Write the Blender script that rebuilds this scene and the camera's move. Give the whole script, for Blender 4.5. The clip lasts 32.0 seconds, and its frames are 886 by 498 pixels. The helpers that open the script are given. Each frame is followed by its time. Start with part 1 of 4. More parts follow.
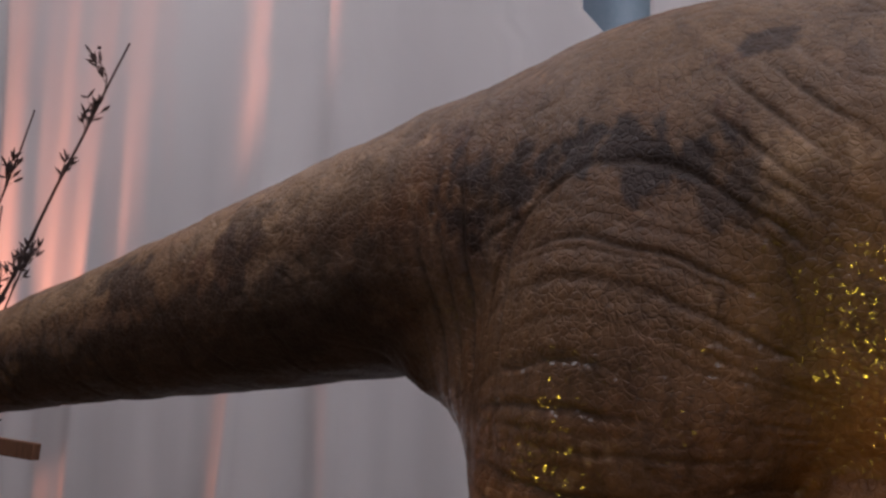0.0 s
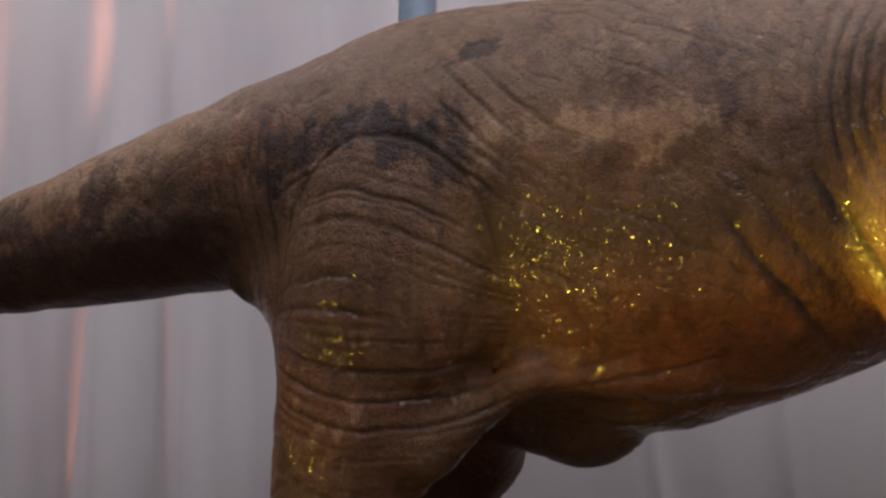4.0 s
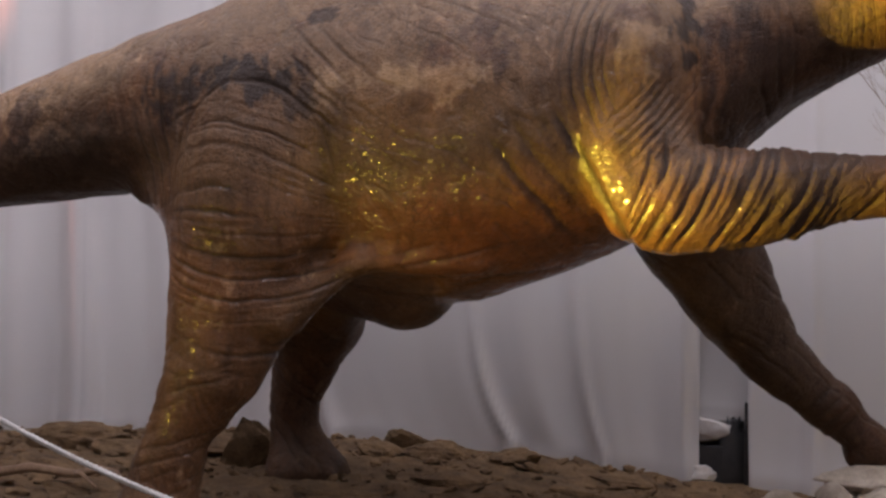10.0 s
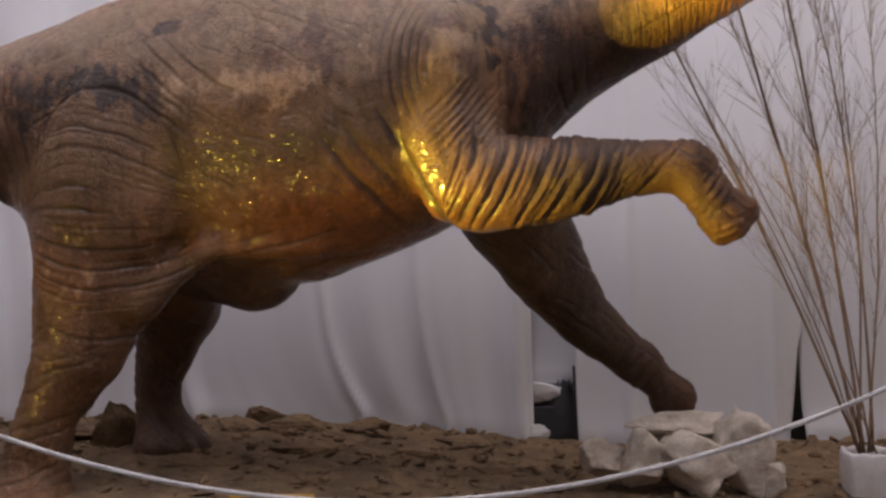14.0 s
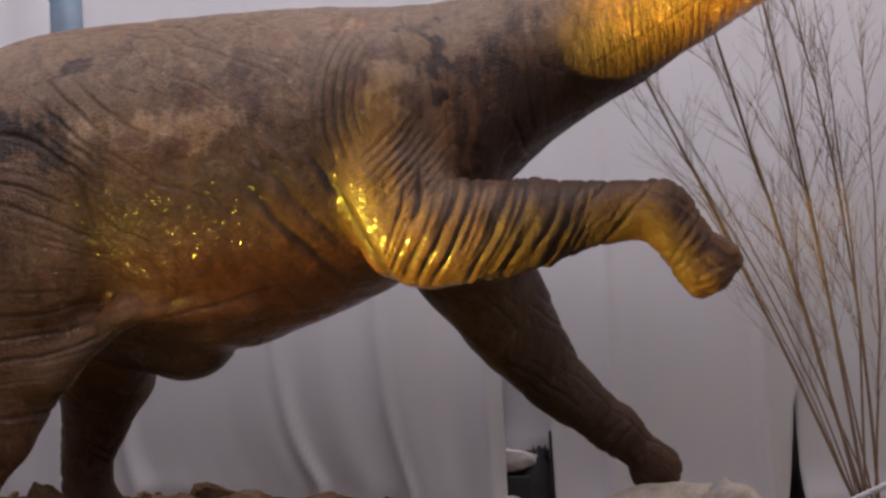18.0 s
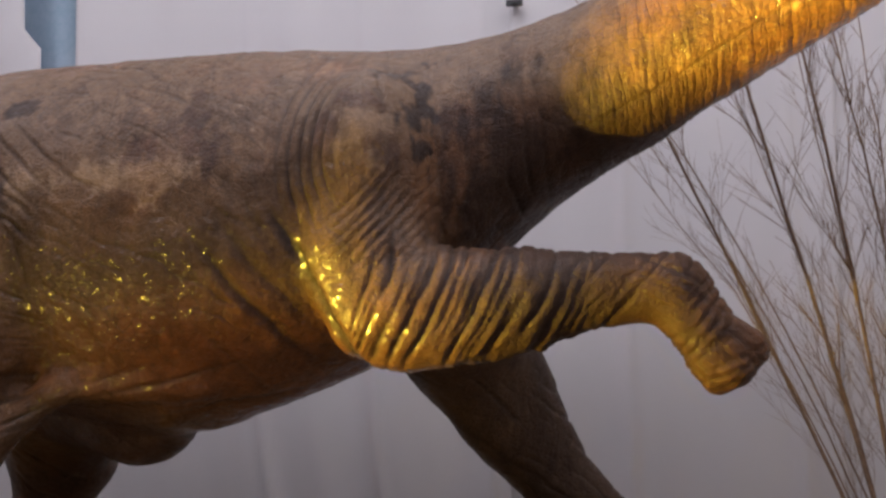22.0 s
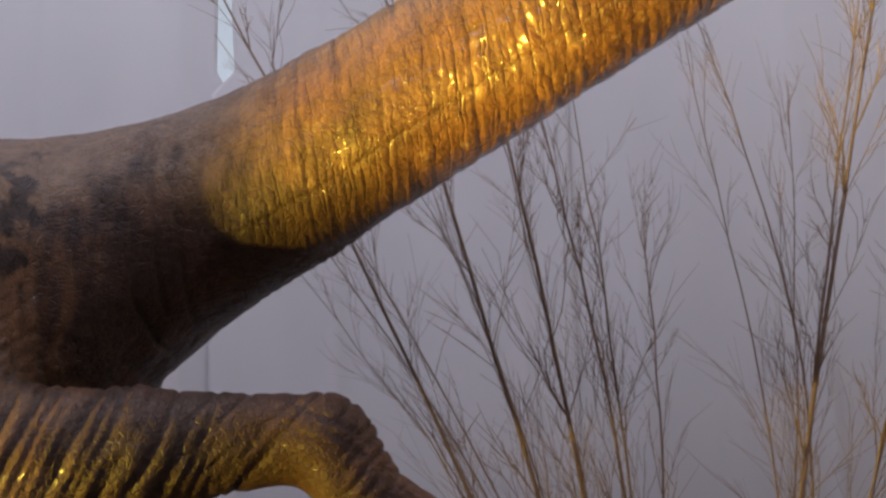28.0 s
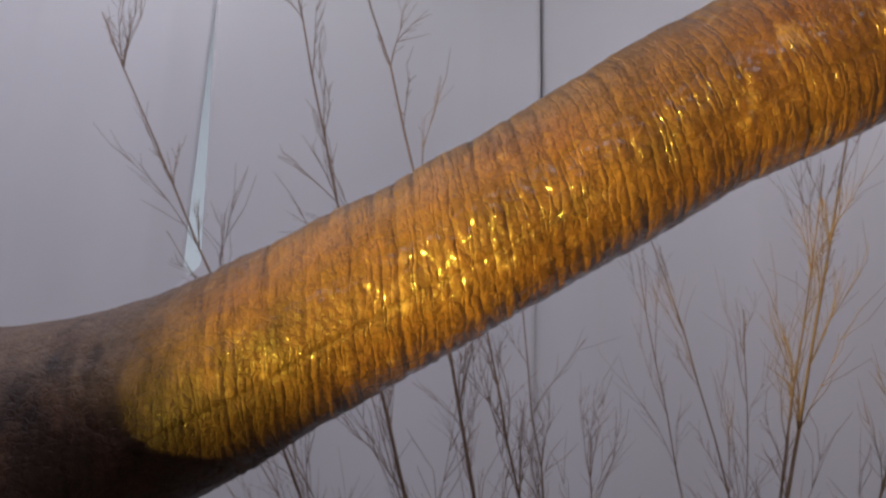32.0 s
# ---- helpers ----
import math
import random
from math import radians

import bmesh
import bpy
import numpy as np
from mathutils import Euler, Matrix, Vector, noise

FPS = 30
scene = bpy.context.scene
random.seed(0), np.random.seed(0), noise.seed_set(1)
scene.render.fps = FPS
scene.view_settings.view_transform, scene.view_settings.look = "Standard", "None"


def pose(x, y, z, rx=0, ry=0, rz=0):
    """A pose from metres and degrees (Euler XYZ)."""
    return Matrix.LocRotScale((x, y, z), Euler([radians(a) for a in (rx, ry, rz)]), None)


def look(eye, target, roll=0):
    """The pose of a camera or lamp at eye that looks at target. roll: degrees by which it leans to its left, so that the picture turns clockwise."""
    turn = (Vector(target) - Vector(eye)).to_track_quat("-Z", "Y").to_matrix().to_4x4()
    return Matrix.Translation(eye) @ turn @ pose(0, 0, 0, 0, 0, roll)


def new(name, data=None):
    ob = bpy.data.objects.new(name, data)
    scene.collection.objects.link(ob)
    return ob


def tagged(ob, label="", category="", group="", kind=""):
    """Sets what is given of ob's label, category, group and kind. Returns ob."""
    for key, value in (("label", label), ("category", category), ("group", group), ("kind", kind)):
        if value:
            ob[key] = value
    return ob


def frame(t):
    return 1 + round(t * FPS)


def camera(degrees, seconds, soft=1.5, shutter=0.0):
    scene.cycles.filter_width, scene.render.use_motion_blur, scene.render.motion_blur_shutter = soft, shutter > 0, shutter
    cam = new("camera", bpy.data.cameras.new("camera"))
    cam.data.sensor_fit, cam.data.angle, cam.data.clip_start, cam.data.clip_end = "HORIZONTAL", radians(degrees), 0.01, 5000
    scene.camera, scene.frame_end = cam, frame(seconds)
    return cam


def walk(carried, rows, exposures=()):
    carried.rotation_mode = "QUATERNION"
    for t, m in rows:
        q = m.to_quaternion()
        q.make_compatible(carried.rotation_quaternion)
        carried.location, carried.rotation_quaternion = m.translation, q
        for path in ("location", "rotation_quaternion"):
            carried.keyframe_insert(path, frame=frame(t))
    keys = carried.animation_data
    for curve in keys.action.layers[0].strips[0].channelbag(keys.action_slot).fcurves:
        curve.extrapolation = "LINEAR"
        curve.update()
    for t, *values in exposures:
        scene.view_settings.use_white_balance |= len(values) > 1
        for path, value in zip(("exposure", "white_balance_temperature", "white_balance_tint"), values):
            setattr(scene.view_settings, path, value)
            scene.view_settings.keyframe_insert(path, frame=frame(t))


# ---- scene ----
cam = camera(40.7, 32.0, soft=2.7)
METRES, EYE, TILT, LEAN, TURN = 7.2, 1.66, 8.5, -1.7, 24.0
ROWS = [
    (0.0, 0.0, 0.0, 0.0, 0.0, 0.0, -0.0),
    (0.5, 0.0027, -0.0201, 0.0041, -0.85, 0.52, -0.94),
    (1.0, 0.0089, -0.0467, 0.0059, -1.42, -0.31, -1.03),
    (1.5, 0.0102, -0.0689, 0.0062, -1.44, -1.16, -0.38),
    (2.0, 0.0129, -0.0878, 0.0075, -3.5, -0.73, -0.19),
    (2.5, 0.0119, -0.1097, 0.0121, -5.38, -1.84, 0.11),
    (4.5, 0.0237, -0.2048, 0.0238, -8.01, -4.67, 0.35),
    (5.0, 0.0213, -0.2205, 0.0278, -9.67, -4.53, -0.37),
    (5.5, 0.0201, -0.2363, 0.0309, -11.07, -3.52, -0.49),
    (6.0, 0.0172, -0.2577, 0.0369, -13.07, -3.68, -0.58),
    (6.5, 0.0195, -0.2761, 0.0415, -12.3, -3.23, -0.78),
    (7.0, 0.0249, -0.304, 0.0409, -11.11, -3.62, -0.81),
    (7.5, 0.0273, -0.3229, 0.0375, -11.64, -5.15, -0.82),
    (8.0, 0.0228, -0.3352, 0.0404, -13.24, -4.98, -0.94),
    (8.5, 0.0176, -0.3479, 0.0479, -14.97, -6.09, -0.22),
    (9.0, 0.0067, -0.3654, 0.0489, -15.63, -7.05, -0.21),
    (9.5, 0.0119, -0.3794, 0.0543, -14.47, -8.17, -0.19),
    (10.0, 0.0172, -0.4024, 0.0543, -12.58, -9.52, -0.4),
    (10.5, 0.0215, -0.4184, 0.0514, -12.63, -10.38, -0.39),
    (11.0, 0.0176, -0.4288, 0.0522, -13.97, -10.83, -0.06),
    (11.5, 0.0102, -0.4422, 0.0548, -17.36, -11.0, -0.58),
    (12.0, -0.0007, -0.4576, 0.0556, -19.84, -10.75, -0.34),
    (12.5, -0.0022, -0.4706, 0.0576, -20.17, -10.39, -0.41),
    (13.0, 0.0042, -0.4875, 0.0609, -17.38, -10.49, 0.29),
    (13.5, 0.0129, -0.5006, 0.0626, -17.44, -10.53, 0.43),
    (14.0, 0.0203, -0.507, 0.0628, -18.8, -9.84, 0.8),
    (14.5, 0.0246, -0.5024, 0.0617, -19.62, -9.68, 0.78),
    (16.5, 0.054, -0.458, 0.0524, -19.92, -8.91, 0.81),
    (17.0, 0.0638, -0.4457, 0.0514, -18.8, -8.22, 1.21),
    (17.5, 0.0747, -0.4343, 0.0499, -18.31, -8.55, 1.5),
    (18.0, 0.0862, -0.4237, 0.0496, -19.05, -7.4, 1.88),
    (18.5, 0.0931, -0.4163, 0.0481, -18.92, -7.44, 1.69),
    (19.0, 0.1041, -0.3986, 0.047, -18.28, -6.2, 1.05),
    (19.5, 0.1121, -0.3835, 0.0461, -18.24, -5.17, 0.82),
    (20.0, 0.117, -0.3732, 0.0445, -19.46, -4.82, 0.72),
    (20.5, 0.1204, -0.3671, 0.0442, -19.94, -5.02, 1.28),
    (21.0, 0.1333, -0.3577, 0.0428, -19.2, -4.74, 1.31),
    (21.5, 0.1483, -0.3465, 0.0412, -17.66, -4.14, 1.35),
    (22.0, 0.166, -0.3389, 0.0379, -15.87, -3.85, 0.52),
    (22.5, 0.1748, -0.3342, 0.0362, -16.51, -4.72, 1.1),
    (23.0, 0.189, -0.3179, 0.0376, -17.85, -3.83, 0.66),
    (23.5, 0.1991, -0.3068, 0.0342, -19.1, -3.34, 0.65),
    (24.0, 0.2071, -0.2954, 0.0334, -21.3, -2.44, 0.92),
    (24.5, 0.2168, -0.2888, 0.0316, -21.37, -2.05, 1.15),
    (26.5, 0.2761, -0.2624, 0.0234, -21.78, -2.46, 0.87),
    (27.0, 0.2844, -0.2467, 0.0246, -22.64, -0.66, 0.59),
    (27.5, 0.2896, -0.2364, 0.0258, -23.11, 1.45, 0.01),
    (28.0, 0.2931, -0.2351, 0.0282, -24.82, 2.78, -0.13),
    (28.5, 0.2988, -0.2362, 0.0297, -24.49, 4.05, -0.41),
    (29.0, 0.304, -0.2355, 0.0299, -25.0, 5.33, -0.46),
    (29.5, 0.3093, -0.2366, 0.0305, -25.11, 6.8, -0.52),
    (30.0, 0.3126, -0.2372, 0.0342, -24.96, 8.59, -0.68),
    (30.5, 0.3179, -0.2395, 0.0367, -23.93, 10.33, -1.05),
    (31.0, 0.3234, -0.2394, 0.0394, -22.9, 10.62, -2.09),
    (31.5, 0.3291, -0.2404, 0.0418, -23.15, 11.3, -2.91),
    (32.0, 0.3362, -0.2372, 0.0438, -24.45, 11.85, -3.21),
]
walk(cam, [(t, pose(0, 0, EYE, TILT, LEAN, TURN) @ pose(METRES * x, METRES * y, METRES * z, 90 + pitch, roll, yaw)) for t, x, y, z, yaw, pitch, roll in ROWS],
     exposures=((0, -0.1, 6500, 10), (2.5, 0.0, 6500, 10), (5, 0.32, 6500, 10), (9, 0.54, 6500, 10), (13, 0.69, 6450, 10), (19, 0.5, 6350, 10), (24, 0.36, 6150, 10), (27, 0.06, 5900, 11), (29, -0.2, 5900, 11), (32, -0.48, 5950, 10)))

# ---- light ----
world = bpy.data.worlds.new("dusk")
scene.world = world
world.use_nodes = True
wn = world.node_tree.nodes
sky = wn.new("ShaderNodeTexSky")
sky.sky_type, sky.sun_disc, sky.sun_elevation, sky.sun_rotation = "NISHITA", False, radians(9), radians(200)
sky.dust_density, sky.ozone_density = 4.0, 2.0
wn["Background"].inputs["Strength"].default_value = 0.3
pale = wn.new("ShaderNodeHueSaturation")     # thin evening cloud takes colour out of the sky
pale.inputs["Saturation"].default_value = 0.15
world.node_tree.links.new(sky.outputs[0], pale.inputs["Color"])
world.node_tree.links.new(pale.outputs[0], wn["Background"].inputs["Color"])


def lamp(name, kind, energy, colour, m, **values):
    data = bpy.data.lights.new(name, kind)
    data.energy, data.color = energy, colour
    ob = new(name, data)
    ob.matrix_world = m
    if kind == "AREA":
        data.shape, data.size, data.size_y = "RECTANGLE", values["size"], values["size_y"]
    if kind == "SPOT":
        data.spot_size, data.spot_blend, data.shadow_soft_size = radians(values["cone"]), values["blend"], values["soft"]
    return ob


# daylight that falls through the three roof lights
ROOF_LIGHTS = ((-4.2, 1.3), (0.6, 1.3), (5.4, 1.3))
for x, y in ROOF_LIGHTS:
    lamp("roof_light_daylight", "AREA", 168, (0.92, 0.86, 0.97), pose(x, y, 6.95), size=2.6, size_y=7.4)
# four yellow floodlights on the ground before the statue, and two salmon ones close to the curtain
GOLD = (1.0, 0.695, 0.06)
FLOOD_NECK = Vector((-1.42, 0.56, 0.2))
NECK_AIM = FLOOD_NECK + 6 * Vector((0.774, 0.276, 0.570))
lamp("yellow_floodlight_beam", "SPOT", 5600, GOLD, look(FLOOD_NECK, NECK_AIM), cone=34.8, blend=0.7, soft=0.03)
FLOOD, FLOOD_AIM = Vector((-2.9, 1.25, 0.7)), Vector((2.1, 2.6, 1.9))
lamp("yellow_floodlight_beam", "SPOT", 2500, GOLD, look(FLOOD, FLOOD_AIM), cone=27, blend=1.0, soft=0.04)
FLOOD_BELLY, BELLY_AIM = Vector((-1.25, 0.42, 0.9)), Vector((-0.05, 2.95, 1.85))
lamp("yellow_floodlight_beam", "SPOT", 74, GOLD, look(FLOOD_BELLY, BELLY_AIM), cone=27, blend=1.0, soft=0.03)
FLOOD_LEG, LEG_AIM = Vector((-3.1, 1.7, 0.5)), Vector((-0.95, 3.05, 1.2))
lamp("yellow_floodlight_beam", "SPOT", 27, GOLD, look(FLOOD_LEG, LEG_AIM), cone=44, blend=1.0, soft=0.04)
GLOW, GLOW_AIM = Vector((-7.2, 5.28, 0.3)), Vector((-4.7, 5.62, 4.5))
lamp("salmon_spotlight_beam", "SPOT", 1700, (1.0, 0.36, 0.24), look(GLOW, GLOW_AIM), cone=42, blend=0.5, soft=0.12)
GLOW_LOW, LOW_AIM = Vector((-7.4, 5.3, 0.3)), Vector((-4.5, 5.64, 1.05))
lamp("salmon_spotlight_beam", "SPOT", 330, (1.0, 0.36, 0.24), look(GLOW_LOW, LOW_AIM), cone=22, blend=0.5, soft=0.12)
# ---- materials ----
def nodes_of(name, rough=0.6, metal=0.0):
    m = bpy.data.materials.new(name)
    m.use_nodes = True
    nt = m.node_tree
    b = nt.nodes["Principled BSDF"]
    b.inputs["Roughness"].default_value, b.inputs["Metallic"].default_value = rough, metal
    return m, nt, b


def add(nt, kind, **values):
    n = nt.nodes.new(kind)
    for key, value in values.items():
        if key in n.inputs:
            n.inputs[key].default_value = value
    return n


def ramp(nt, source, stops):
    r = nt.nodes.new("ShaderNodeValToRGB")
    e = r.color_ramp.elements
    while len(e) < len(stops):
        e.new(0.5)
    for k, (at, c) in zip(e, stops):
        k.position, k.color = at, (*c, 1) if len(c) == 3 else c
    nt.links.new(source, r.inputs["Fac"])
    return r.outputs["Color"]


def mix(nt, fac, a, b, mode="MIX"):
    m = nt.nodes.new("ShaderNodeMix")
    m.data_type, m.blend_type = "RGBA", mode
    for sock, v in ((m.inputs[0], fac), (m.inputs[6], a), (m.inputs[7], b)):
        if isinstance(v, (int, float)):
            sock.default_value = v
        elif isinstance(v, tuple):
            sock.default_value = (*v, 1)
        else:
            nt.links.new(v, sock)
    return m.outputs[2]


def noise_tex(nt, scale, detail=4, rough=0.55, stretch=(1, 1, 1)):
    c = nt.nodes.new("ShaderNodeTexCoord")
    mp = add(nt, "ShaderNodeMapping", Scale=stretch)
    nt.links.new(c.outputs["Object"], mp.inputs["Vector"])
    n = add(nt, "ShaderNodeTexNoise", Scale=scale, Detail=detail, Roughness=rough)
    nt.links.new(mp.outputs[0], n.inputs["Vector"])
    return n.outputs[0]


def bumped(nt, b, height, strength, distance):
    n = add(nt, "ShaderNodeBump", Strength=strength, Distance=distance)
    nt.links.new(height, n.inputs["Height"])
    nt.links.new(n.outputs[0], b.inputs["Normal"])


def plain(name, lo, hi, scale=6, rough=0.6, bump=0.3, dist=0.004, metal=0.0, stretch=(1, 1, 1)):
    """Two tones mixed by a coarse and a fine noise, with fine relief."""
    m, nt, b = nodes_of(name, rough, metal)
    big, fine = noise_tex(nt, scale, 5, 0.6, stretch), noise_tex(nt, scale * 9, 4, 0.6, stretch)
    c = ramp(nt, big, ((0.3, lo), (0.7, hi)))
    c = mix(nt, 0.35, c, ramp(nt, fine, ((0.3, lo), (0.7, hi))))
    nt.links.new(c, b.inputs["Base Color"])
    bumped(nt, b, fine, bump, dist)
    return m


def hide_material():
    """Varnished painted hide: colour masks on the mesh, grain and cracks by nodes."""
    m, nt, b = nodes_of("painted_hide", 0.4)
    tone = noise_tex(nt, 2.2, 5, 0.6)
    fine = noise_tex(nt, 42, 5, 0.65)
    c = ramp(nt, tone, ((0.28, (0.095, 0.05, 0.025)), (0.72, (0.21, 0.122, 0.065))))
    # the dark mask holds dark paint and also shade put into the colour
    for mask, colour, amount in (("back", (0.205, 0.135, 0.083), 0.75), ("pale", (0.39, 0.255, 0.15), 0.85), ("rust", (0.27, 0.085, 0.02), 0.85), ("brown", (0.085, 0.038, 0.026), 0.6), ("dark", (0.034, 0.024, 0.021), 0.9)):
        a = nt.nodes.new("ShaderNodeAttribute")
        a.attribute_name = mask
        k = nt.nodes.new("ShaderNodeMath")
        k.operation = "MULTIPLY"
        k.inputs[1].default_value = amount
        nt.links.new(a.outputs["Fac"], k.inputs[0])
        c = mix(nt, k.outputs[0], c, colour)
    # dark wash in the creases, which also paints in their shade
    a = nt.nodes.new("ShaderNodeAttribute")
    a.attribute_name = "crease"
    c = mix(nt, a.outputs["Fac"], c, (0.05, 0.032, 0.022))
    mottle = noise_tex(nt, 13, 4, 0.7, (1, 1, 0.55))
    c = mix(nt, 0.55, c, ramp(nt, mottle, ((0.32, (0.5, 0.47, 0.45)), (0.68, (1.3, 1.27, 1.22)))), "MULTIPLY")
    c = mix(nt, 0.5, c, ramp(nt, fine, ((0.3, (0.55, 0.55, 0.55)), (0.7, (1.2, 1.2, 1.2)))), "MULTIPLY")
    co = nt.nodes.new("ShaderNodeTexCoord")
    warp = nt.nodes.new("ShaderNodeMix")
    warp.data_type, warp.blend_type = "RGBA", "ADD"
    warp.inputs[0].default_value = 0.07
    ripple = add(nt, "ShaderNodeTexNoise", Scale=7.0, Detail=3)
    nt.links.new(co.outputs["Object"], ripple.inputs["Vector"])
    nt.links.new(co.outputs["Object"], warp.inputs[6])
    nt.links.new(ripple.outputs["Color"], warp.inputs[7])
    net = add(nt, "ShaderNodeTexVoronoi", Scale=19.0, Randomness=1.0)
    net.feature = "DISTANCE_TO_EDGE"
    nt.links.new(warp.outputs[2], net.inputs["Vector"])
    lines = ramp(nt, net.outputs["Distance"], ((0.0, (0.42, 0.4, 0.38)), (0.06, (1, 1, 1))))
    c = mix(nt, ramp(nt, noise_tex(nt, 3.1, 3, 0.6), ((0.38, (0, 0, 0)), (0.6, (0.75, 0.75, 0.75)))), c, mix(nt, 1.0, c, lines, "MULTIPLY"))
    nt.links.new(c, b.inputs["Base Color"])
    nt.links.new(ramp(nt, fine, ((0.25, (0.32, 0.32, 0.32)), (0.75, (0.6, 0.6, 0.6)))), b.inputs["Roughness"])
    dust = nt.nodes.new("ShaderNodeAttribute")     # dust dulls the varnish on the back
    dust.attribute_name = "dust"
    matt = nt.nodes.new("ShaderNodeAttribute")     # the dark mask, paint and painted shade alike, lies matt over it
    matt.attribute_name = "dark"
    gloss = ramp(nt, dust.outputs["Fac"], ((0.0, (0.95, 0.95, 0.95)), (0.8, (0.06, 0.06, 0.06))))
    gloss = mix(nt, 1.0, gloss, ramp(nt, matt.outputs["Fac"], ((0.0, (1, 1, 1)), (0.6, (0.1, 0.1, 0.1)))), "MULTIPLY")
    nt.links.new(gloss, b.inputs["Coat Weight"])
    b.inputs["Coat Roughness"].default_value, b.inputs["Coat IOR"].default_value = 0.11, 1.6
    b.inputs["Specular IOR Level"].default_value = 0.22
    v = add(nt, "ShaderNodeTexVoronoi", Scale=46.0, Randomness=1.0)
    v.feature = "DISTANCE_TO_EDGE"
    nt.links.new(co.outputs["Object"], v.inputs["Vector"])
    cells = ramp(nt, v.outputs["Distance"], ((0.0, (0, 0, 0)), (0.12, (1, 1, 1))))
    h = mix(nt, 0.72, cells, mix(nt, 0.5, fine, noise_tex(nt, 95, 3, 0.6)))

    def attribute(name):
        a = nt.nodes.new("ShaderNodeAttribute")
        a.attribute_name = name
        return a.outputs["Fac"]

    def calc(kind, x, y):
        k = nt.nodes.new("ShaderNodeMath")
        k.operation = kind
        for sock, value in zip(k.inputs, (x, y)):
            if isinstance(value, (int, float)):
                sock.default_value = value
            else:
                nt.links.new(value, sock)
        return k.outputs[0]

    fold = None                             # fine rings round the neck, forking where they wander
    for gap, wander, coarse in ((0.046, 1.5, 4.5), (0.029, 2.2, 7.0)):
        turns = calc("ADD", calc("MULTIPLY", attribute("ring"), 1 / gap), calc("MULTIPLY", noise_tex(nt, coarse, 3, 0.55), wander))
        groove = ramp(nt, calc("PINGPONG", turns, 0.5), ((0.0, (0, 0, 0)), (0.09, (0.8, 0.8, 0.8)), (0.26, (1, 1, 1))))
        fold = groove if fold is None else mix(nt, 0.42, fold, groove)
    patchy = ramp(nt, noise_tex(nt, 5.5, 3, 0.6), ((0.38, (0.15, 0.15, 0.15)), (0.62, (1, 1, 1))))
    fold = mix(nt, calc("MULTIPLY", attribute("neck"), patchy), (0.9, 0.9, 0.9), fold)
    rings = add(nt, "ShaderNodeBump", Strength=0.62, Distance=0.013)
    nt.links.new(fold, rings.inputs["Height"])
    bumped(nt, b, h, 0.7, 0.011)
    nt.links.new(rings.outputs[0], b.inputs["Normal"].links[0].from_node.inputs["Normal"])
    w = add(nt, "ShaderNodeTexVoronoi", Scale=42.0, Randomness=1.0, Smoothness=0.5)   # the varnish lies on small pebbles
    w.feature = "SMOOTH_F1"
    nt.links.new(co.outputs["Object"], w.inputs["Vector"])
    n = add(nt, "ShaderNodeBump", Strength=0.66, Distance=0.015)
    n.invert = True
    nt.links.new(w.outputs["Distance"], n.inputs["Height"])
    nt.links.new(rings.outputs[0], n.inputs["Normal"])
    nt.links.new(n.outputs[0], b.inputs["Coat Normal"])
    return m


def cloth_material():
    m, nt, b = nodes_of("white_curtain_cloth", 0.9)
    big = noise_tex(nt, 0.8, 3, 0.5, (1, 1, 0.4))
    fine = noise_tex(nt, 160, 2, 0.5)
    c = ramp(nt, big, ((0.3, (0.7, 0.68, 0.685)), (0.7, (0.81, 0.79, 0.79))))
    nt.links.new(c, b.inputs["Base Color"])
    bumped(nt, b, fine, 0.15, 0.002)
    thin = nt.nodes.new("ShaderNodeBsdfTranslucent")
    thin.inputs["Color"].default_value = (0.8, 0.78, 0.78, 1)
    both = nt.nodes.new("ShaderNodeMixShader")
    both.inputs[0].default_value = 0.22
    nt.links.new(b.outputs[0], both.inputs[1])
    nt.links.new(thin.outputs[0], both.inputs[2])
    nt.links.new(both.outputs[0], nt.nodes["Material Output"].inputs["Surface"])
    return m


HIDE, CLOTH = hide_material(), cloth_material()
SOIL = plain("dry_brown_soil", (0.038, 0.023, 0.011), (0.27, 0.17, 0.085), 5, 0.9, 0.9, 0.02)
CLOD = plain("soil_clods", (0.035, 0.021, 0.011), (0.29, 0.185, 0.095), 7, 0.9, 0.8, 0.01)


def rock_material():
    """Cream limestone with rusty veins, grey dirt and a pitted face."""
    m, nt, b = nodes_of("pale_limestone", 0.85)
    c = ramp(nt, noise_tex(nt, 5, 5, 0.65), ((0.3, (0.5, 0.42, 0.33)), (0.7, (0.86, 0.77, 0.65))))
    c = mix(nt, ramp(nt, noise_tex(nt, 3.3, 6, 0.7, (1, 1, 3)), ((0.56, (0, 0, 0)), (0.7, (0.7, 0.7, 0.7)))), c, (0.36, 0.23, 0.12))
    fine = noise_tex(nt, 46, 6, 0.7)
    c = mix(nt, 0.5, c, ramp(nt, fine, ((0.3, (0.6, 0.58, 0.56)), (0.7, (1.15, 1.15, 1.15)))), "MULTIPLY")
    nt.links.new(c, b.inputs["Base Color"])
    bumped(nt, b, fine, 0.9, 0.02)
    return m


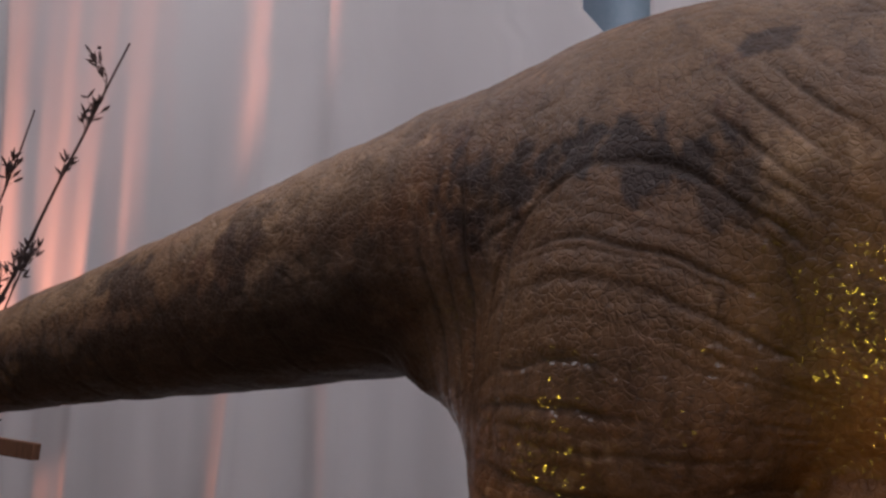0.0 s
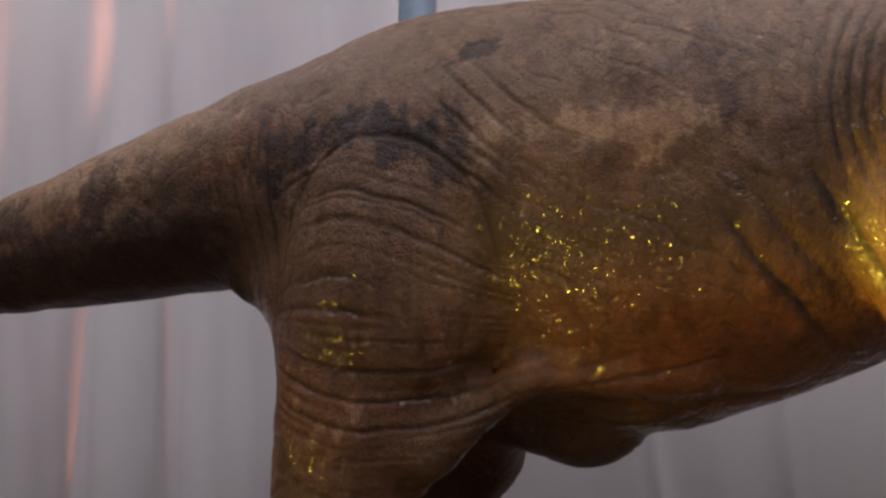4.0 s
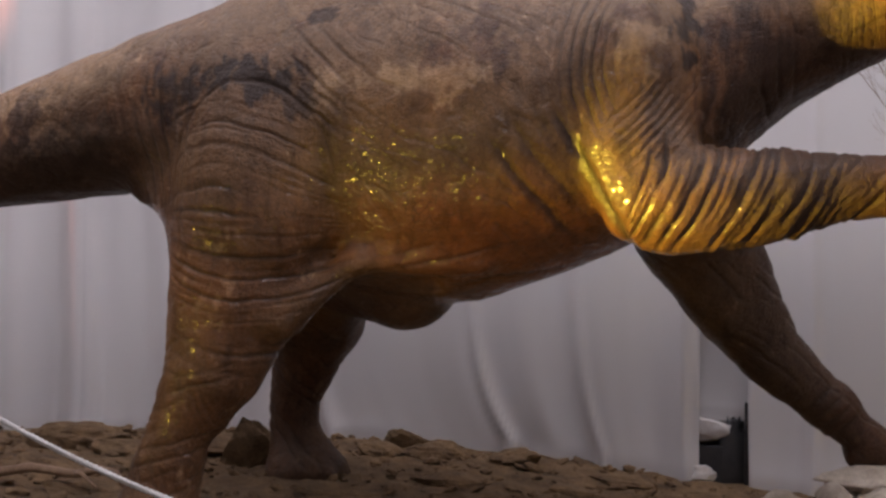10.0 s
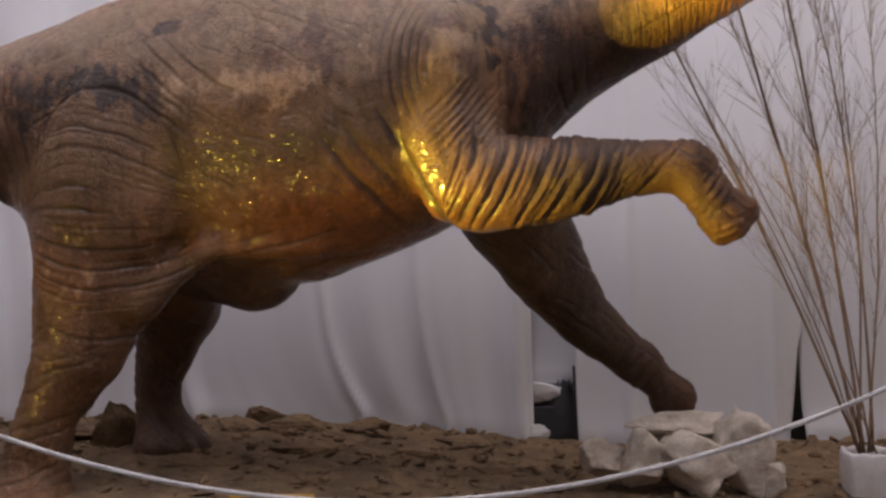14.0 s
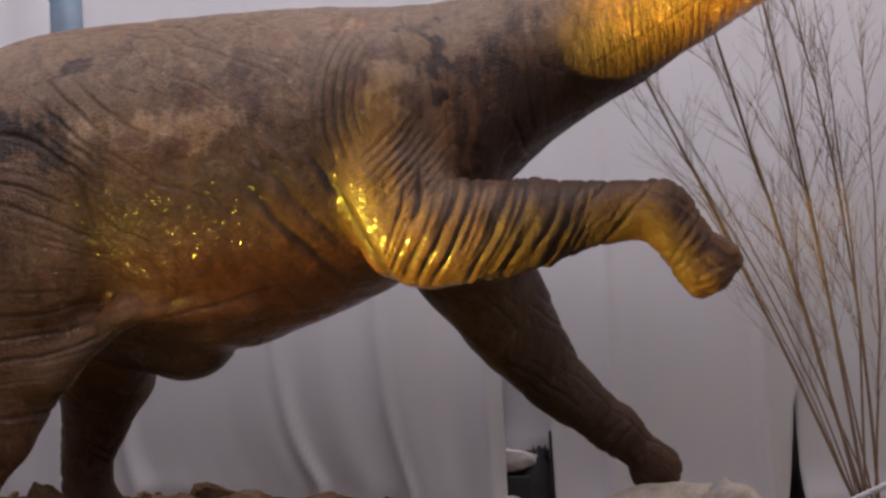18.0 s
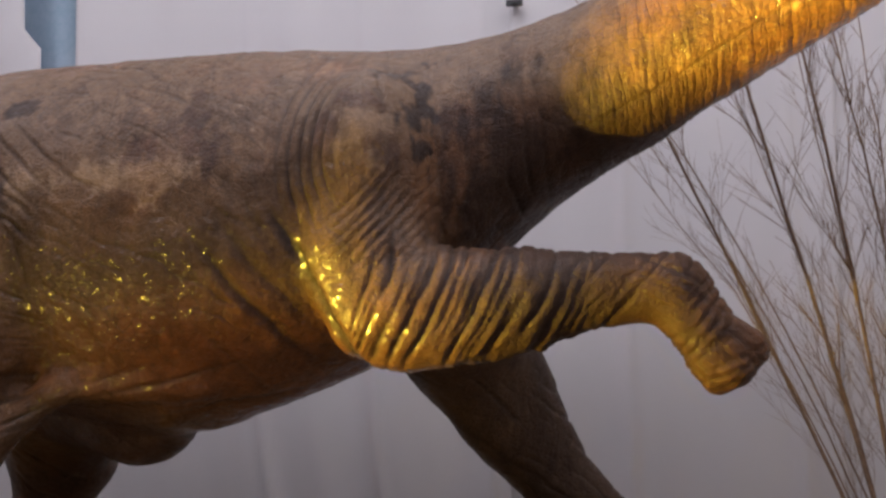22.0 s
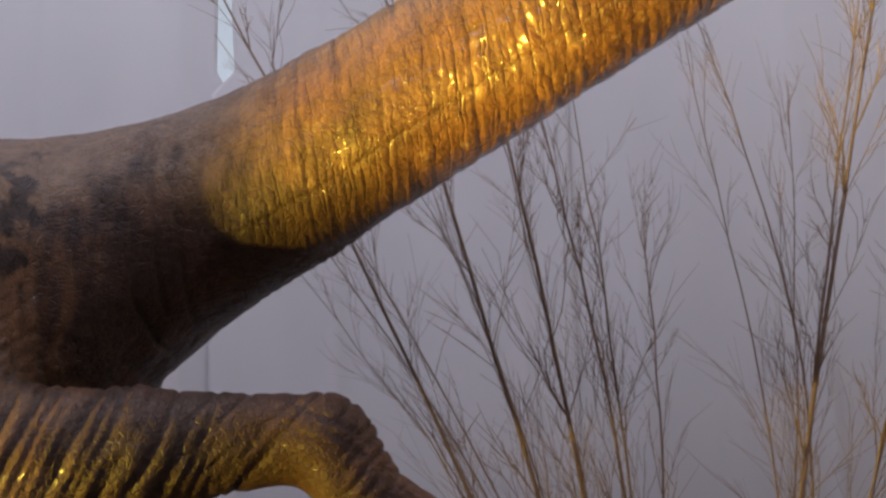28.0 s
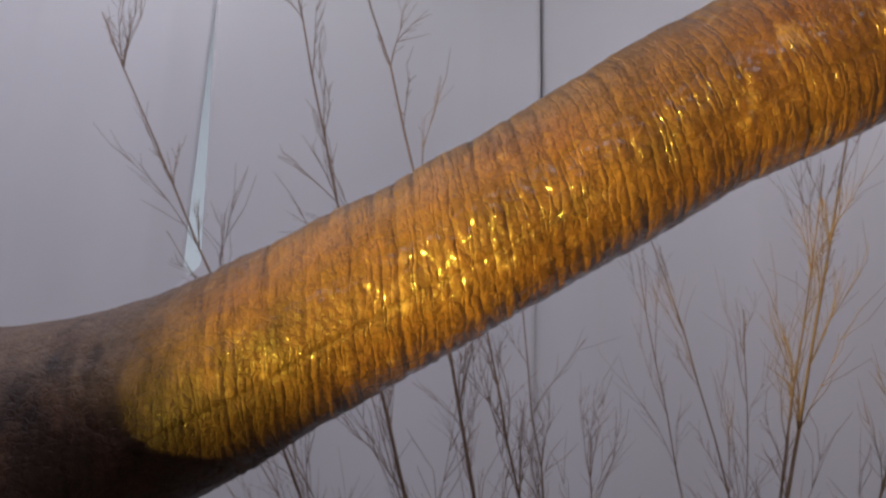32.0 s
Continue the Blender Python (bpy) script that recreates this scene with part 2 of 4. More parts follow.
ROCK = rock_material()
PLASTER = plain("white_plaster", (0.55, 0.52, 0.5), (0.75, 0.72, 0.7), 9, 0.8, 0.6, 0.006)
BARK = plain("dry_cane_bark", (0.17, 0.11, 0.072), (0.38, 0.25, 0.155), 30, 0.7, 0.4, 0.002)
DARKBARK = plain("dark_twig_bark", (0.035, 0.024, 0.025), (0.09, 0.06, 0.055), 30, 0.8, 0.4, 0.002)
ROPE = plain("white_rope_fibre", (0.42, 0.4, 0.38), (0.72, 0.7, 0.67), 60, 0.8, 0.6, 0.002)
WOOD = plain("brown_post_wood", (0.09, 0.04, 0.02), (0.22, 0.1, 0.05), 8, 0.6, 0.4, 0.003, stretch=(8, 8, 1))
WALL = plain("hall_wall", (0.3, 0.28, 0.27), (0.38, 0.36, 0.35), 2, 0.85, 0.2, 0.003)
FLOOR = plain("grey_floor", (0.14, 0.125, 0.11), (0.22, 0.2, 0.18), 3, 0.7, 0.2, 0.002)
BLACK = plain("dark_metal", (0.02, 0.02, 0.022), (0.05, 0.05, 0.052), 12, 0.5, 0.2, 0.001)
TEAL = plain("teal_cloth", (0.28, 0.4, 0.5), (0.44, 0.53, 0.62), 3, 0.9, 0.2, 0.002)
SIGN_Y = plain("yellow_print", (0.42, 0.22, 0.03), (0.52, 0.3, 0.05), 5, 0.5, 0.1, 0.001)
SIGN_R = plain("red_print", (0.33, 0.06, 0.02), (0.42, 0.09, 0.03), 5, 0.5, 0.1, 0.001)


# ---- mesh helpers ----
def mesh_ob(name, verts, faces, material, parent=None, smooth=True, label=""):
    me = bpy.data.meshes.new(name)
    me.from_pydata([tuple(v) for v in verts], [], [tuple(f) for f in faces])
    me.materials.append(material)
    if smooth:
        me.polygons.foreach_set("use_smooth", [True] * len(me.polygons))
    me.update()
    ob = new(name, me)
    if parent is not None:
        ob.parent = parent
    if label:
        ob["label"] = label
    return ob


def part(name, bm, material, parent=None, label="", smooth=False):
    me = bpy.data.meshes.new(name)
    bmesh.ops.recalc_face_normals(bm, faces=bm.faces)
    bm.to_mesh(me)
    bm.free()
    me.materials.append(material)
    if smooth:
        me.polygons.foreach_set("use_smooth", [True] * len(me.polygons))
    ob = new(name, me)
    if parent is not None:
        ob.parent = parent
    if label:
        ob["label"] = label
    return ob


def box(x0, x1, y0, y1, z0, z1, bevel=0.0, bm=None):
    bm = bm or bmesh.new()
    r = bmesh.ops.create_cube(bm, size=1.0, matrix=Matrix.LocRotScale(((x0 + x1) / 2, (y0 + y1) / 2, (z0 + z1) / 2), None, (x1 - x0, y1 - y0, z1 - z0)))
    if bevel:
        edges = list({e for v in r["verts"] for e in v.link_edges})
        bmesh.ops.bevel(bm, geom=edges, offset=bevel, segments=2, affect="EDGES", profile=0.5)
    return bm


def tube(points, radii, sides=6, bm=None):
    """A tapered tube along points, closed at both ends."""
    bm = bm or bmesh.new()
    rings = []
    for i, p in enumerate(points):
        a, b = points[max(i - 1, 0)], points[min(i + 1, len(points) - 1)]
        d = (b - a).normalized()
        s = d.orthogonal().normalized() if not rings else (side - d * side.dot(d)).normalized()
        side = s
        n = d.cross(s)
        rings.append([bm.verts.new(p + radii[i] * (math.cos(2 * math.pi * k / sides) * s + math.sin(2 * math.pi * k / sides) * n)) for k in range(sides)])
    for a, b in zip(rings, rings[1:]):
        for k in range(sides):
            bm.faces.new((a[k], a[(k + 1) % sides], b[(k + 1) % sides], b[k]))
    bm.faces.new(rings[0][::-1])
    bm.faces.new(rings[-1])
    return bm


def lattice(p, seed):
    """Smooth value noise in -1..1 for an array of places."""
    i = np.floor(p).astype(np.int64)
    f = p - i
    f = f * f * (3 - 2 * f)
    out = np.zeros(len(p))
    for dx in (0, 1):
        for dy in (0, 1):
            for dz in (0, 1):
                h = (i[:, 0] + dx) * 374761393 + (i[:, 1] + dy) * 668265263 + (i[:, 2] + dz) * 2147483647 + seed * 974711
                h = (h ^ (h >> 13)) * 1274126177
                h = ((h ^ (h >> 16)) & 0xFFFF) / 32767.5 - 1
                out += h * np.where(dx, f[:, 0], 1 - f[:, 0]) * np.where(dy, f[:, 1], 1 - f[:, 1]) * np.where(dz, f[:, 2], 1 - f[:, 2])
    return out


SKEW = np.array(Euler((0.62, 0.41, 0.87)).to_matrix())


def cloud(p, scale, seed, octaves=3):
    s, a, out = scale, 1.0, 0
    for k in range(octaves):
        out = out + a * lattice(p @ SKEW * s + 31.7 * k, seed + k)
        s, a = s * 2.03, a * 0.5
    return out / (2 - 2 ** (1 - octaves))


def step(a, b, x):
    t = np.clip((x - a) / (b - a), 0, 1)
    return t * t * (3 - 2 * t)


# ---- the hall ----
hall_floor = tagged(part("floor", box(-9, 9, -7, 8, -0.4, -0.14), FLOOR), "plain grey hall floor", "floor", kind="structure")


def soil_height(x, y):
    p = np.stack([x, y, np.zeros_like(x)], 1)
    base = 0.12 - 0.24 * step(-1.0, 2.4, x)
    base = base - 0.1 * step(-0.2, -0.0, 0.9 - y)
    return np.maximum(base + 0.045 * cloud(p, 1.6, 3), -0.125) + 0.038 * np.abs(cloud(p, 5.0, 9)) + 0.008 * cloud(p, 15.0, 21)


def ground_at(x, y):
    return float(soil_height(np.array([x]), np.array([y]))[0])


def soil_bed():
    xs, ys = np.linspace(-7.6, 7.6, 420), np.linspace(1.1, 5.75, 150)
    gx, gy = np.meshgrid(xs, ys, indexing="ij")
    z = soil_height(gx.ravel(), gy.ravel())
    verts = np.stack([gx.ravel(), gy.ravel(), z], 1)
    n, m = len(xs), len(ys)
    i, j = np.meshgrid(np.arange(n - 1), np.arange(m - 1), indexing="ij")
    a = (i * m + j).ravel()
    faces = np.stack([a, a + m, a + m + 1, a + 1], 1)
    return tagged(mesh_ob("ground", verts, faces.tolist(), SOIL), "uneven dry brown soil strewn over the exhibition floor", "ground", kind="structure")


soil_bed()


def walls():
    for name, b in (("wall_south", (-9, 9, -7.0, -6.8, -0.14, 7.0)),
                    ("wall_west", (-9.0, -8.8, -6.8, 7.6, -0.14, 7.0)), ("wall_east", (8.8, 9.0, -6.8, 7.6, -0.14, 7.0))):
        tagged(part(name, box(*b), WALL), "plain grey hall wall", "wall", kind="structure")
    bm = bmesh.new()                      # back wall with one tall window
    for b in ((-8.8, 0.9, 6.5, 6.7, -0.14, 7.0), (2.3, 8.8, 6.5, 6.7, -0.14, 7.0), (0.9, 2.3, 6.5, 6.7, -0.14, 3.2), (0.9, 2.3, 6.5, 6.7, 6.9, 7.0)):
        box(*b, bm=bm)
    tagged(part("wall_north", bm, WALL), "grey hall wall behind the curtains", "wall", kind="structure")
    bm = bmesh.new()                      # ceiling with the roof lights cut through
    xs = [-9.0]
    for x, y in ROOF_LIGHTS:
        box(xs[-1], x - 1.35, -6.8, 7.6, 7.0, 7.2, bm=bm)
        box(x - 1.35, x + 1.35, -6.8, y - 2.85, 7.0, 7.2, bm=bm)
        box(x - 1.35, x + 1.35, y + 2.85, 7.6, 7.0, 7.2, bm=bm)
        xs.append(x + 1.35)
    box(xs[-1], 9.0, -6.8, 7.6, 7.0, 7.2, bm=bm)
    tagged(part("ceiling", bm, WALL), "grey ceiling with three long roof lights", "ceiling", kind="structure")


walls()


def curtain(left, right, z1, seed, y=5.65, sway=0.028, drag=0.0, label="white cloth curtain hanging in soft folds", material=None, name="curtain", foot_z=None):
    """One cloth width with folds. left, right: its edges as (height, x) pairs; drag: how far the folds are pulled sideways at the foot."""
    wide = max(x for _, x in right) - min(x for _, x in left)
    n, m = max(12, int(wide / 0.03)), 64
    verts, thick = [], 0.005
    s = np.linspace(0, 1, n)
    for j in range(m):
        h = (j / (m - 1)) ** 1.6          # 0 at the foot, rows closer there
        z = -0.1 + (z1 + 0.1) * h
        xa, xb = np.interp(z, *zip(*left)), np.interp(z, *zip(*right))
        x = xa + (xb - xa) * s
        q = x - drag * np.exp(-max(z, 0) / 0.45) * np.sin(math.pi * s)
        p = np.stack([q, np.full(n, seed * 3.1), np.full(n, h * 1.3)], 1)
        soft = cloud(p * (1, 1, 0.5), 1.1, seed, 2)
        fold = sway * np.sin(2 * math.pi * (q * 1.35 + 0.9 * soft)) * (0.45 + 0.55 * cloud(p, 0.7, seed + 3, 1)) + sway * 1.3 * cloud(p * (1, 1, 0.35), 2.4, seed + 5)
        ridge = np.exp(-(((q * 1.15 + 0.35 * soft) % 1.0 - 0.5) / 0.042) ** 2) * 0.075 * np.exp(-max(z, 0) / 1.8)
        foot = soil_height(x, np.full(n, y)) - 0.015 if foot_z is None else np.full(n, foot_z)
        verts.append(np.stack([x, y + fold * (0.6 + 0.7 * (1 - h) ** 3) - ridge - 0.05 * np.exp(-max(z, 0) / 0.12) * (0.6 + soft), foot + (z1 - foot) * h], 1))
    front = np.concatenate(verts)
    back = front + (0, thick, 0)
    faces = []
    for j in range(m - 1):
        for i in range(n - 1):
            a = j * n + i
            faces.append((a, a + 1, a + n + 1, a + n))
            a += n * m
            faces.append((a, a + n, a + n + 1, a + 1))
    o = n * m
    for i in range(n - 1):
        faces.append((i, o + i, o + i + 1, i + 1))
    for j in range(m - 1):
        faces.append((j * n, (j + 1) * n, o + (j + 1) * n, o + j * n))
        a = j * n + n - 1
        faces.append((a, o + a, o + a + n, a + n))
    ob = mesh_ob(name, np.concatenate([front, back]), faces, material or CLOTH)
    return tagged(ob, label, "curtain", group="curtains behind the statue")


curtain(((0, -8.7), (7, -8.7)), ((0, -1.5), (2.2, -1.5), (3.3, -1.68), (3.58, -1.68), (3.64, -1.79), (4.2, -1.8), (7, -1.84)), 6.9, 1, sway=0.075)
curtain(((0, -1.6), (2.2, -1.55), (2.5, -1.47), (7, -1.42)), ((-0.1, 1.40), (1.1, 1.40), (1.6, 1.58), (3.9, 1.57), (3.97, 1.49), (4.5, 1.497), (5.17, 1.512), (5.6, 1.526), (6.9, 1.53)), 6.9, 2, y=5.68, drag=0.35,
        label="white cloth curtain with its foot dragged sideways in folds")
curtain(((-0.1, 1.73), (1.1, 1.71), (1.6, 1.45), (3.9, 1.47), (3.97, 1.595), (4.3, 1.58), (4.75, 1.567), (5.17, 1.546), (5.6, 1.533), (6.9, 1.533)), ((-0.1, 3.27), (0.2, 3.31), (0.62, 3.35), (0.8, 3.40), (4.6, 3.46), (4.9, 3.49), (6.9, 3.49)), 6.9, 3, y=5.672)
curtain(((-0.1, 3.40), (0.2, 3.37), (0.62, 3.36), (4.6, 3.40), (4.9, 3.499), (6.9, 3.502)), ((0, 8.7), (7, 8.7)), 6.9, 4, y=5.69)
curtain(((0, 0.9), (3.2, 0.9)), ((0, 2.4), (3.2, 2.4)), 3.1, 6, y=5.81, sway=0.012, label="white cloth hung low behind the curtain gap", foot_z=0.33)
curtain(((2, -2.1), (7, -2.1)), ((2, -1.3), (7, -1.3)), 6.9, 8, y=5.86, sway=0.05, label="teal cloth showing between two white curtains", material=TEAL, name="teal_cloth", foot_z=2.0)


tagged(part("curtain_rail", box(-8.75, 8.75, 5.58, 5.92, 6.86, 7.0), WALL), "grey rail under the ceiling that carries the curtains", "curtain rail", kind="structure")
tagged(part("curtain_line", box(0.87, 2.43, 5.795, 5.825, 3.07, 3.1), BLACK), "dark line that carries the low white cloth", "curtain line", kind="structure")
for x in (0.87, 2.4):
    tagged(part("line_pole", box(x, x + 0.03, 5.795, 5.825, -0.14, 3.12), BLACK), "dark pole of the low white cloth", "pole", kind="structure")


# ---- the statue ----
#     x      top    foot   half-width  middle
SPINE = np.array([
    (-6.3, 1.3, 1.24, 0.03, 3.9), (-5.4, 1.54, 1.38, 0.08, 3.78), (-4.5, 1.78, 1.53, 0.13, 3.7), (-3.58, 2.06, 1.66, 0.21, 3.65), (-3.04, 2.235, 1.715, 0.28, 3.65),
    (-2.53, 2.41, 1.755, 0.35, 3.65), (-2.06, 2.575, 1.8, 0.42, 3.65), (-1.63, 2.715, 1.815, 0.5, 3.65), (-1.22, 2.84, 1.73, 0.6, 3.65), (-0.94, 2.94, 1.48, 0.68, 3.65),
    (-0.66, 2.985, 1.37, 0.69, 3.65), (-0.3, 3, 1.29, 0.715, 3.65), (0, 3.01, 1.235, 0.742, 3.65), (0.5, 3.01, 1.345, 0.755, 3.65), (0.95, 2.99, 1.52, 0.665, 3.65),
    (1.2, 2.985, 1.655, 0.58, 3.65), (1.42, 3, 1.835, 0.525, 3.65), (1.62, 3.03, 2.07, 0.48, 3.65), (1.82, 3.095, 2.235, 0.43, 3.63), (2.26, 3.237, 2.465, 0.385, 3.46),
    (2.68, 3.405, 2.7, 0.36, 3.29), (3.05, 3.58, 2.885, 0.345, 3.15), (3.33, 3.728, 3.03, 0.34, 3.05), (3.85, 3.985, 3.3, 0.325, 2.88), (4.24, 4.17, 3.47, 0.31, 2.75),
    (5, 4.55, 3.9, 0.28, 2.53), (5.7, 4.86, 4.25, 0.26, 2.36), (6.05, 5.02, 4.5, 0.24, 2.28)])


def spine_at(u):
    """Smooth values of the spine's columns at u (cubic with monotone-ish slopes)."""
    x, y = SPINE[:, 0], SPINE[:, 1:]
    d = np.gradient(y, x, axis=0)
    k = np.clip(np.searchsorted(x, u) - 1, 0, len(x) - 2)
    h = (x[k + 1] - x[k])[:, None]
    t = np.clip((u - x[k]) / h[:, 0], 0, 1)[:, None]
    return ((2 * t ** 3 - 3 * t ** 2 + 1) * y[k] + (t ** 3 - 2 * t ** 2 + t) * h * d[k] + (3 * t ** 2 - 2 * t ** 3) * y[k + 1] + (t ** 3 - t ** 2) * h * d[k + 1])


def blend(a, b, k):
    h = np.clip(0.5 + 0.5 * (b - a) / k, 0, 1)
    return b + (a - b) * h - k * h * (1 - h)


def cone(p, a, b, ra, rb, flat=1.0):
    """Distance to a round cone from a to b; flat: its depth across the body against its width."""
    a, b = np.array(a, float), np.array(b, float)
    s = np.array((1, 1 / flat, 1))
    q, e = (p - a) * s, (b - a) * s
    t = np.clip((q @ e) / (e @ e), 0, 1)
    return np.linalg.norm(q - t[:, None] * e, axis=1) - (ra + (rb - ra) * t)


def egg(p, c, r):
    r = np.array(r, float)
    return (np.linalg.norm((p - np.array(c, float)) / r, axis=1) - 1) * r.min()


CHAINS = [                                  # chains of (x, y, z, radius), depth ratio, blend
    ([(-0.99, 3.3, 1.62, 0.36), (-0.98, 3.24, 1.28, 0.36), (-1.085, 3.2, 0.94, 0.272), (-1.19, 3.2, 0.74, 0.215), (-1.29, 3.2, 0.56, 0.172), (-1.36, 3.2, 0.30, 0.195), (-1.39, 3.18, 0.16, 0.225)], 0.85, 0.2),
    ([(-0.80, 4.1, 1.6, 0.42), (-0.93, 4.45, 1.1, 0.30), (-1.01, 4.5, 0.84, 0.21), (-1.09, 4.5, 0.58, 0.158), (-1.09, 4.5, 0.40, 0.155), (-1.05, 4.48, 0.24, 0.18)], 0.95, 0.10),
    ([(1.02, 3.2, 2.28, 0.34), (1.06, 3.1, 2.02, 0.30), (1.165, 3.05, 1.80, 0.28), (1.24, 3.04, 1.78, 0.272), (1.50, 3.03, 1.775, 0.24), (1.73, 3.02, 1.79, 0.214), (1.94, 3.01, 1.822, 0.168), (2.14, 3.0, 1.832, 0.145), (2.29, 2.99, 1.822, 0.148)], 0.85, 0.03),
    ([(2.315, 2.99, 1.81, 0.145), (2.39, 2.98, 1.69, 0.136), (2.47, 2.97, 1.56, 0.12)], 1.0, 0.03),
    ([(2.44, 2.97, 1.545, 0.10), (2.462, 2.96, 1.482, 0.078)], 1.0, 0.03),
    ([(2.48, 2.97, 1.565, 0.11), (2.525, 2.93, 1.52, 0.085)], 1.0, 0.03),
    ([(2.45, 2.97, 1.64, 0.11), (2.58, 2.96, 1.575, 0.088)], 1.0, 0.03),
    ([(1.27, 3.9, 1.87, 0.37), (1.385, 4.15, 1.55, 0.318), (1.585, 4.22, 1.215, 0.25), (1.77, 4.27, 0.955, 0.19), (2.005, 4.3, 0.73, 0.15), (2.12, 4.3, 0.63, 0.146)], 0.9, 0.09),
    ([(2.11, 4.3, 0.64, 0.15), (2.22, 4.3, 0.53, 0.118), (2.335, 4.3, 0.43, 0.132), (2.27, 4.3, 0.41, 0.115)], 1.0, 0.03),
]


def statue_field(p):
    s = spine_at(p[:, 0])
    h, c = (s[:, 0] - s[:, 1]) / 2, (s[:, 0] + s[:, 1]) / 2
    slope = np.interp(p[:, 0], (-6.3, -1.6, -1.0, 1.4, 2.0, 6.0), (0.96, 0.94, 1, 1, 0.88, 0.87))
    f = np.sqrt(((p[:, 2] - c) / h) ** 2 + ((p[:, 1] - s[:, 3]) / s[:, 2]) ** 2)
    d = (f - 1) * np.minimum(h, s[:, 2]) * slope
    d = np.maximum(d, np.maximum(-6.25 - p[:, 0], p[:, 0] - 6.0))
    d = blend(d, egg(p, (6.15, 2.26, 4.72), (0.36, 0.21, 0.25)), 0.1)
    d = blend(d, cone(p, (6.2, 2.24, 4.7), (6.6, 2.18, 4.52), 0.19, 0.13), 0.06)
    lo, hi = p.min(0) - 0.25, p.max(0) + 0.25
    for chain, flat, k in CHAINS:
        c = np.array(chain)
        if np.any((c[:, :3] + c[:, 3:]).max(0) < lo) or np.any((c[:, :3] - c[:, 3:]).min(0) > hi):
            continue                        # too far off to matter here
        limb = None
        for a, b in zip(chain, chain[1:]):
            g = cone(p, a[:3], b[:3], a[3], b[3], flat)
            limb = g if limb is None else np.minimum(limb, g)
        d = blend(d, limb, k)
    d = blend(d, egg(p, (-0.82, 3.24, 1.88), (0.47, 0.385, 0.60)), 0.06)      # thighs
    d = blend(d, egg(p, (-0.82, 4.06, 1.88), (0.47, 0.385, 0.60)), 0.06)
    d = blend(d, egg(p, (1.03, 3.16, 2.45), (0.31, 0.27, 0.34)), 0.09)        # shoulders
    d = blend(d, egg(p, (1.15, 4.10, 2.35), (0.34, 0.30, 0.40)), 0.09)
    for y in (3.47, 3.83):                                                     # root of the tail
        d = blend(d, cone(p, (-1.05, y - 0.1, 1.72), (-1.52, y, 1.88), 0.32, 0.125), 0.16)
    d = blend(d, cone(p, (0.32, 3.21, 1.46), (-0.3, 3.12, 1.47), 0.03, 0.05), 0.1)
    d = blend(d, cone(p, (-0.3, 3.12, 1.47), (-0.68, 3.12, 1.2), 0.05, 0.12), 0.09)   # flank fold
    d = -blend(-d, cone(p, (0.02, 3.3, 1.31), (-0.40, 3.3, 1.18), 0.09, 0.19), 0.03)   # hollow under that fold
    d = blend(d, egg(p, (-0.45, 4.0, 1.32), (0.36, 0.3, 0.2)), 0.12)
    d = blend(d, egg(p, (-0.22, 3.85, 1.24), (0.25, 0.25, 0.17)), 0.1)      # swelling under the belly
    # feet with blunt toes
    for x, y, z, r in ((-1.40, 3.15, 0.0, 0.28), (-1.0, 4.45, 0.08, 0.25)):
        d = blend(d, egg(p, (x, y, z + 0.06), (r, r, 0.17)), 0.08)
        for k in (-1, 0, 1):
            d = blend(d, egg(p, (x + r * (0.72 - 0.2 * abs(k)), y - 0.03 + 0.13 * k, z + 0.05), (0.12, 0.075, 0.09)), 0.03)
    return d


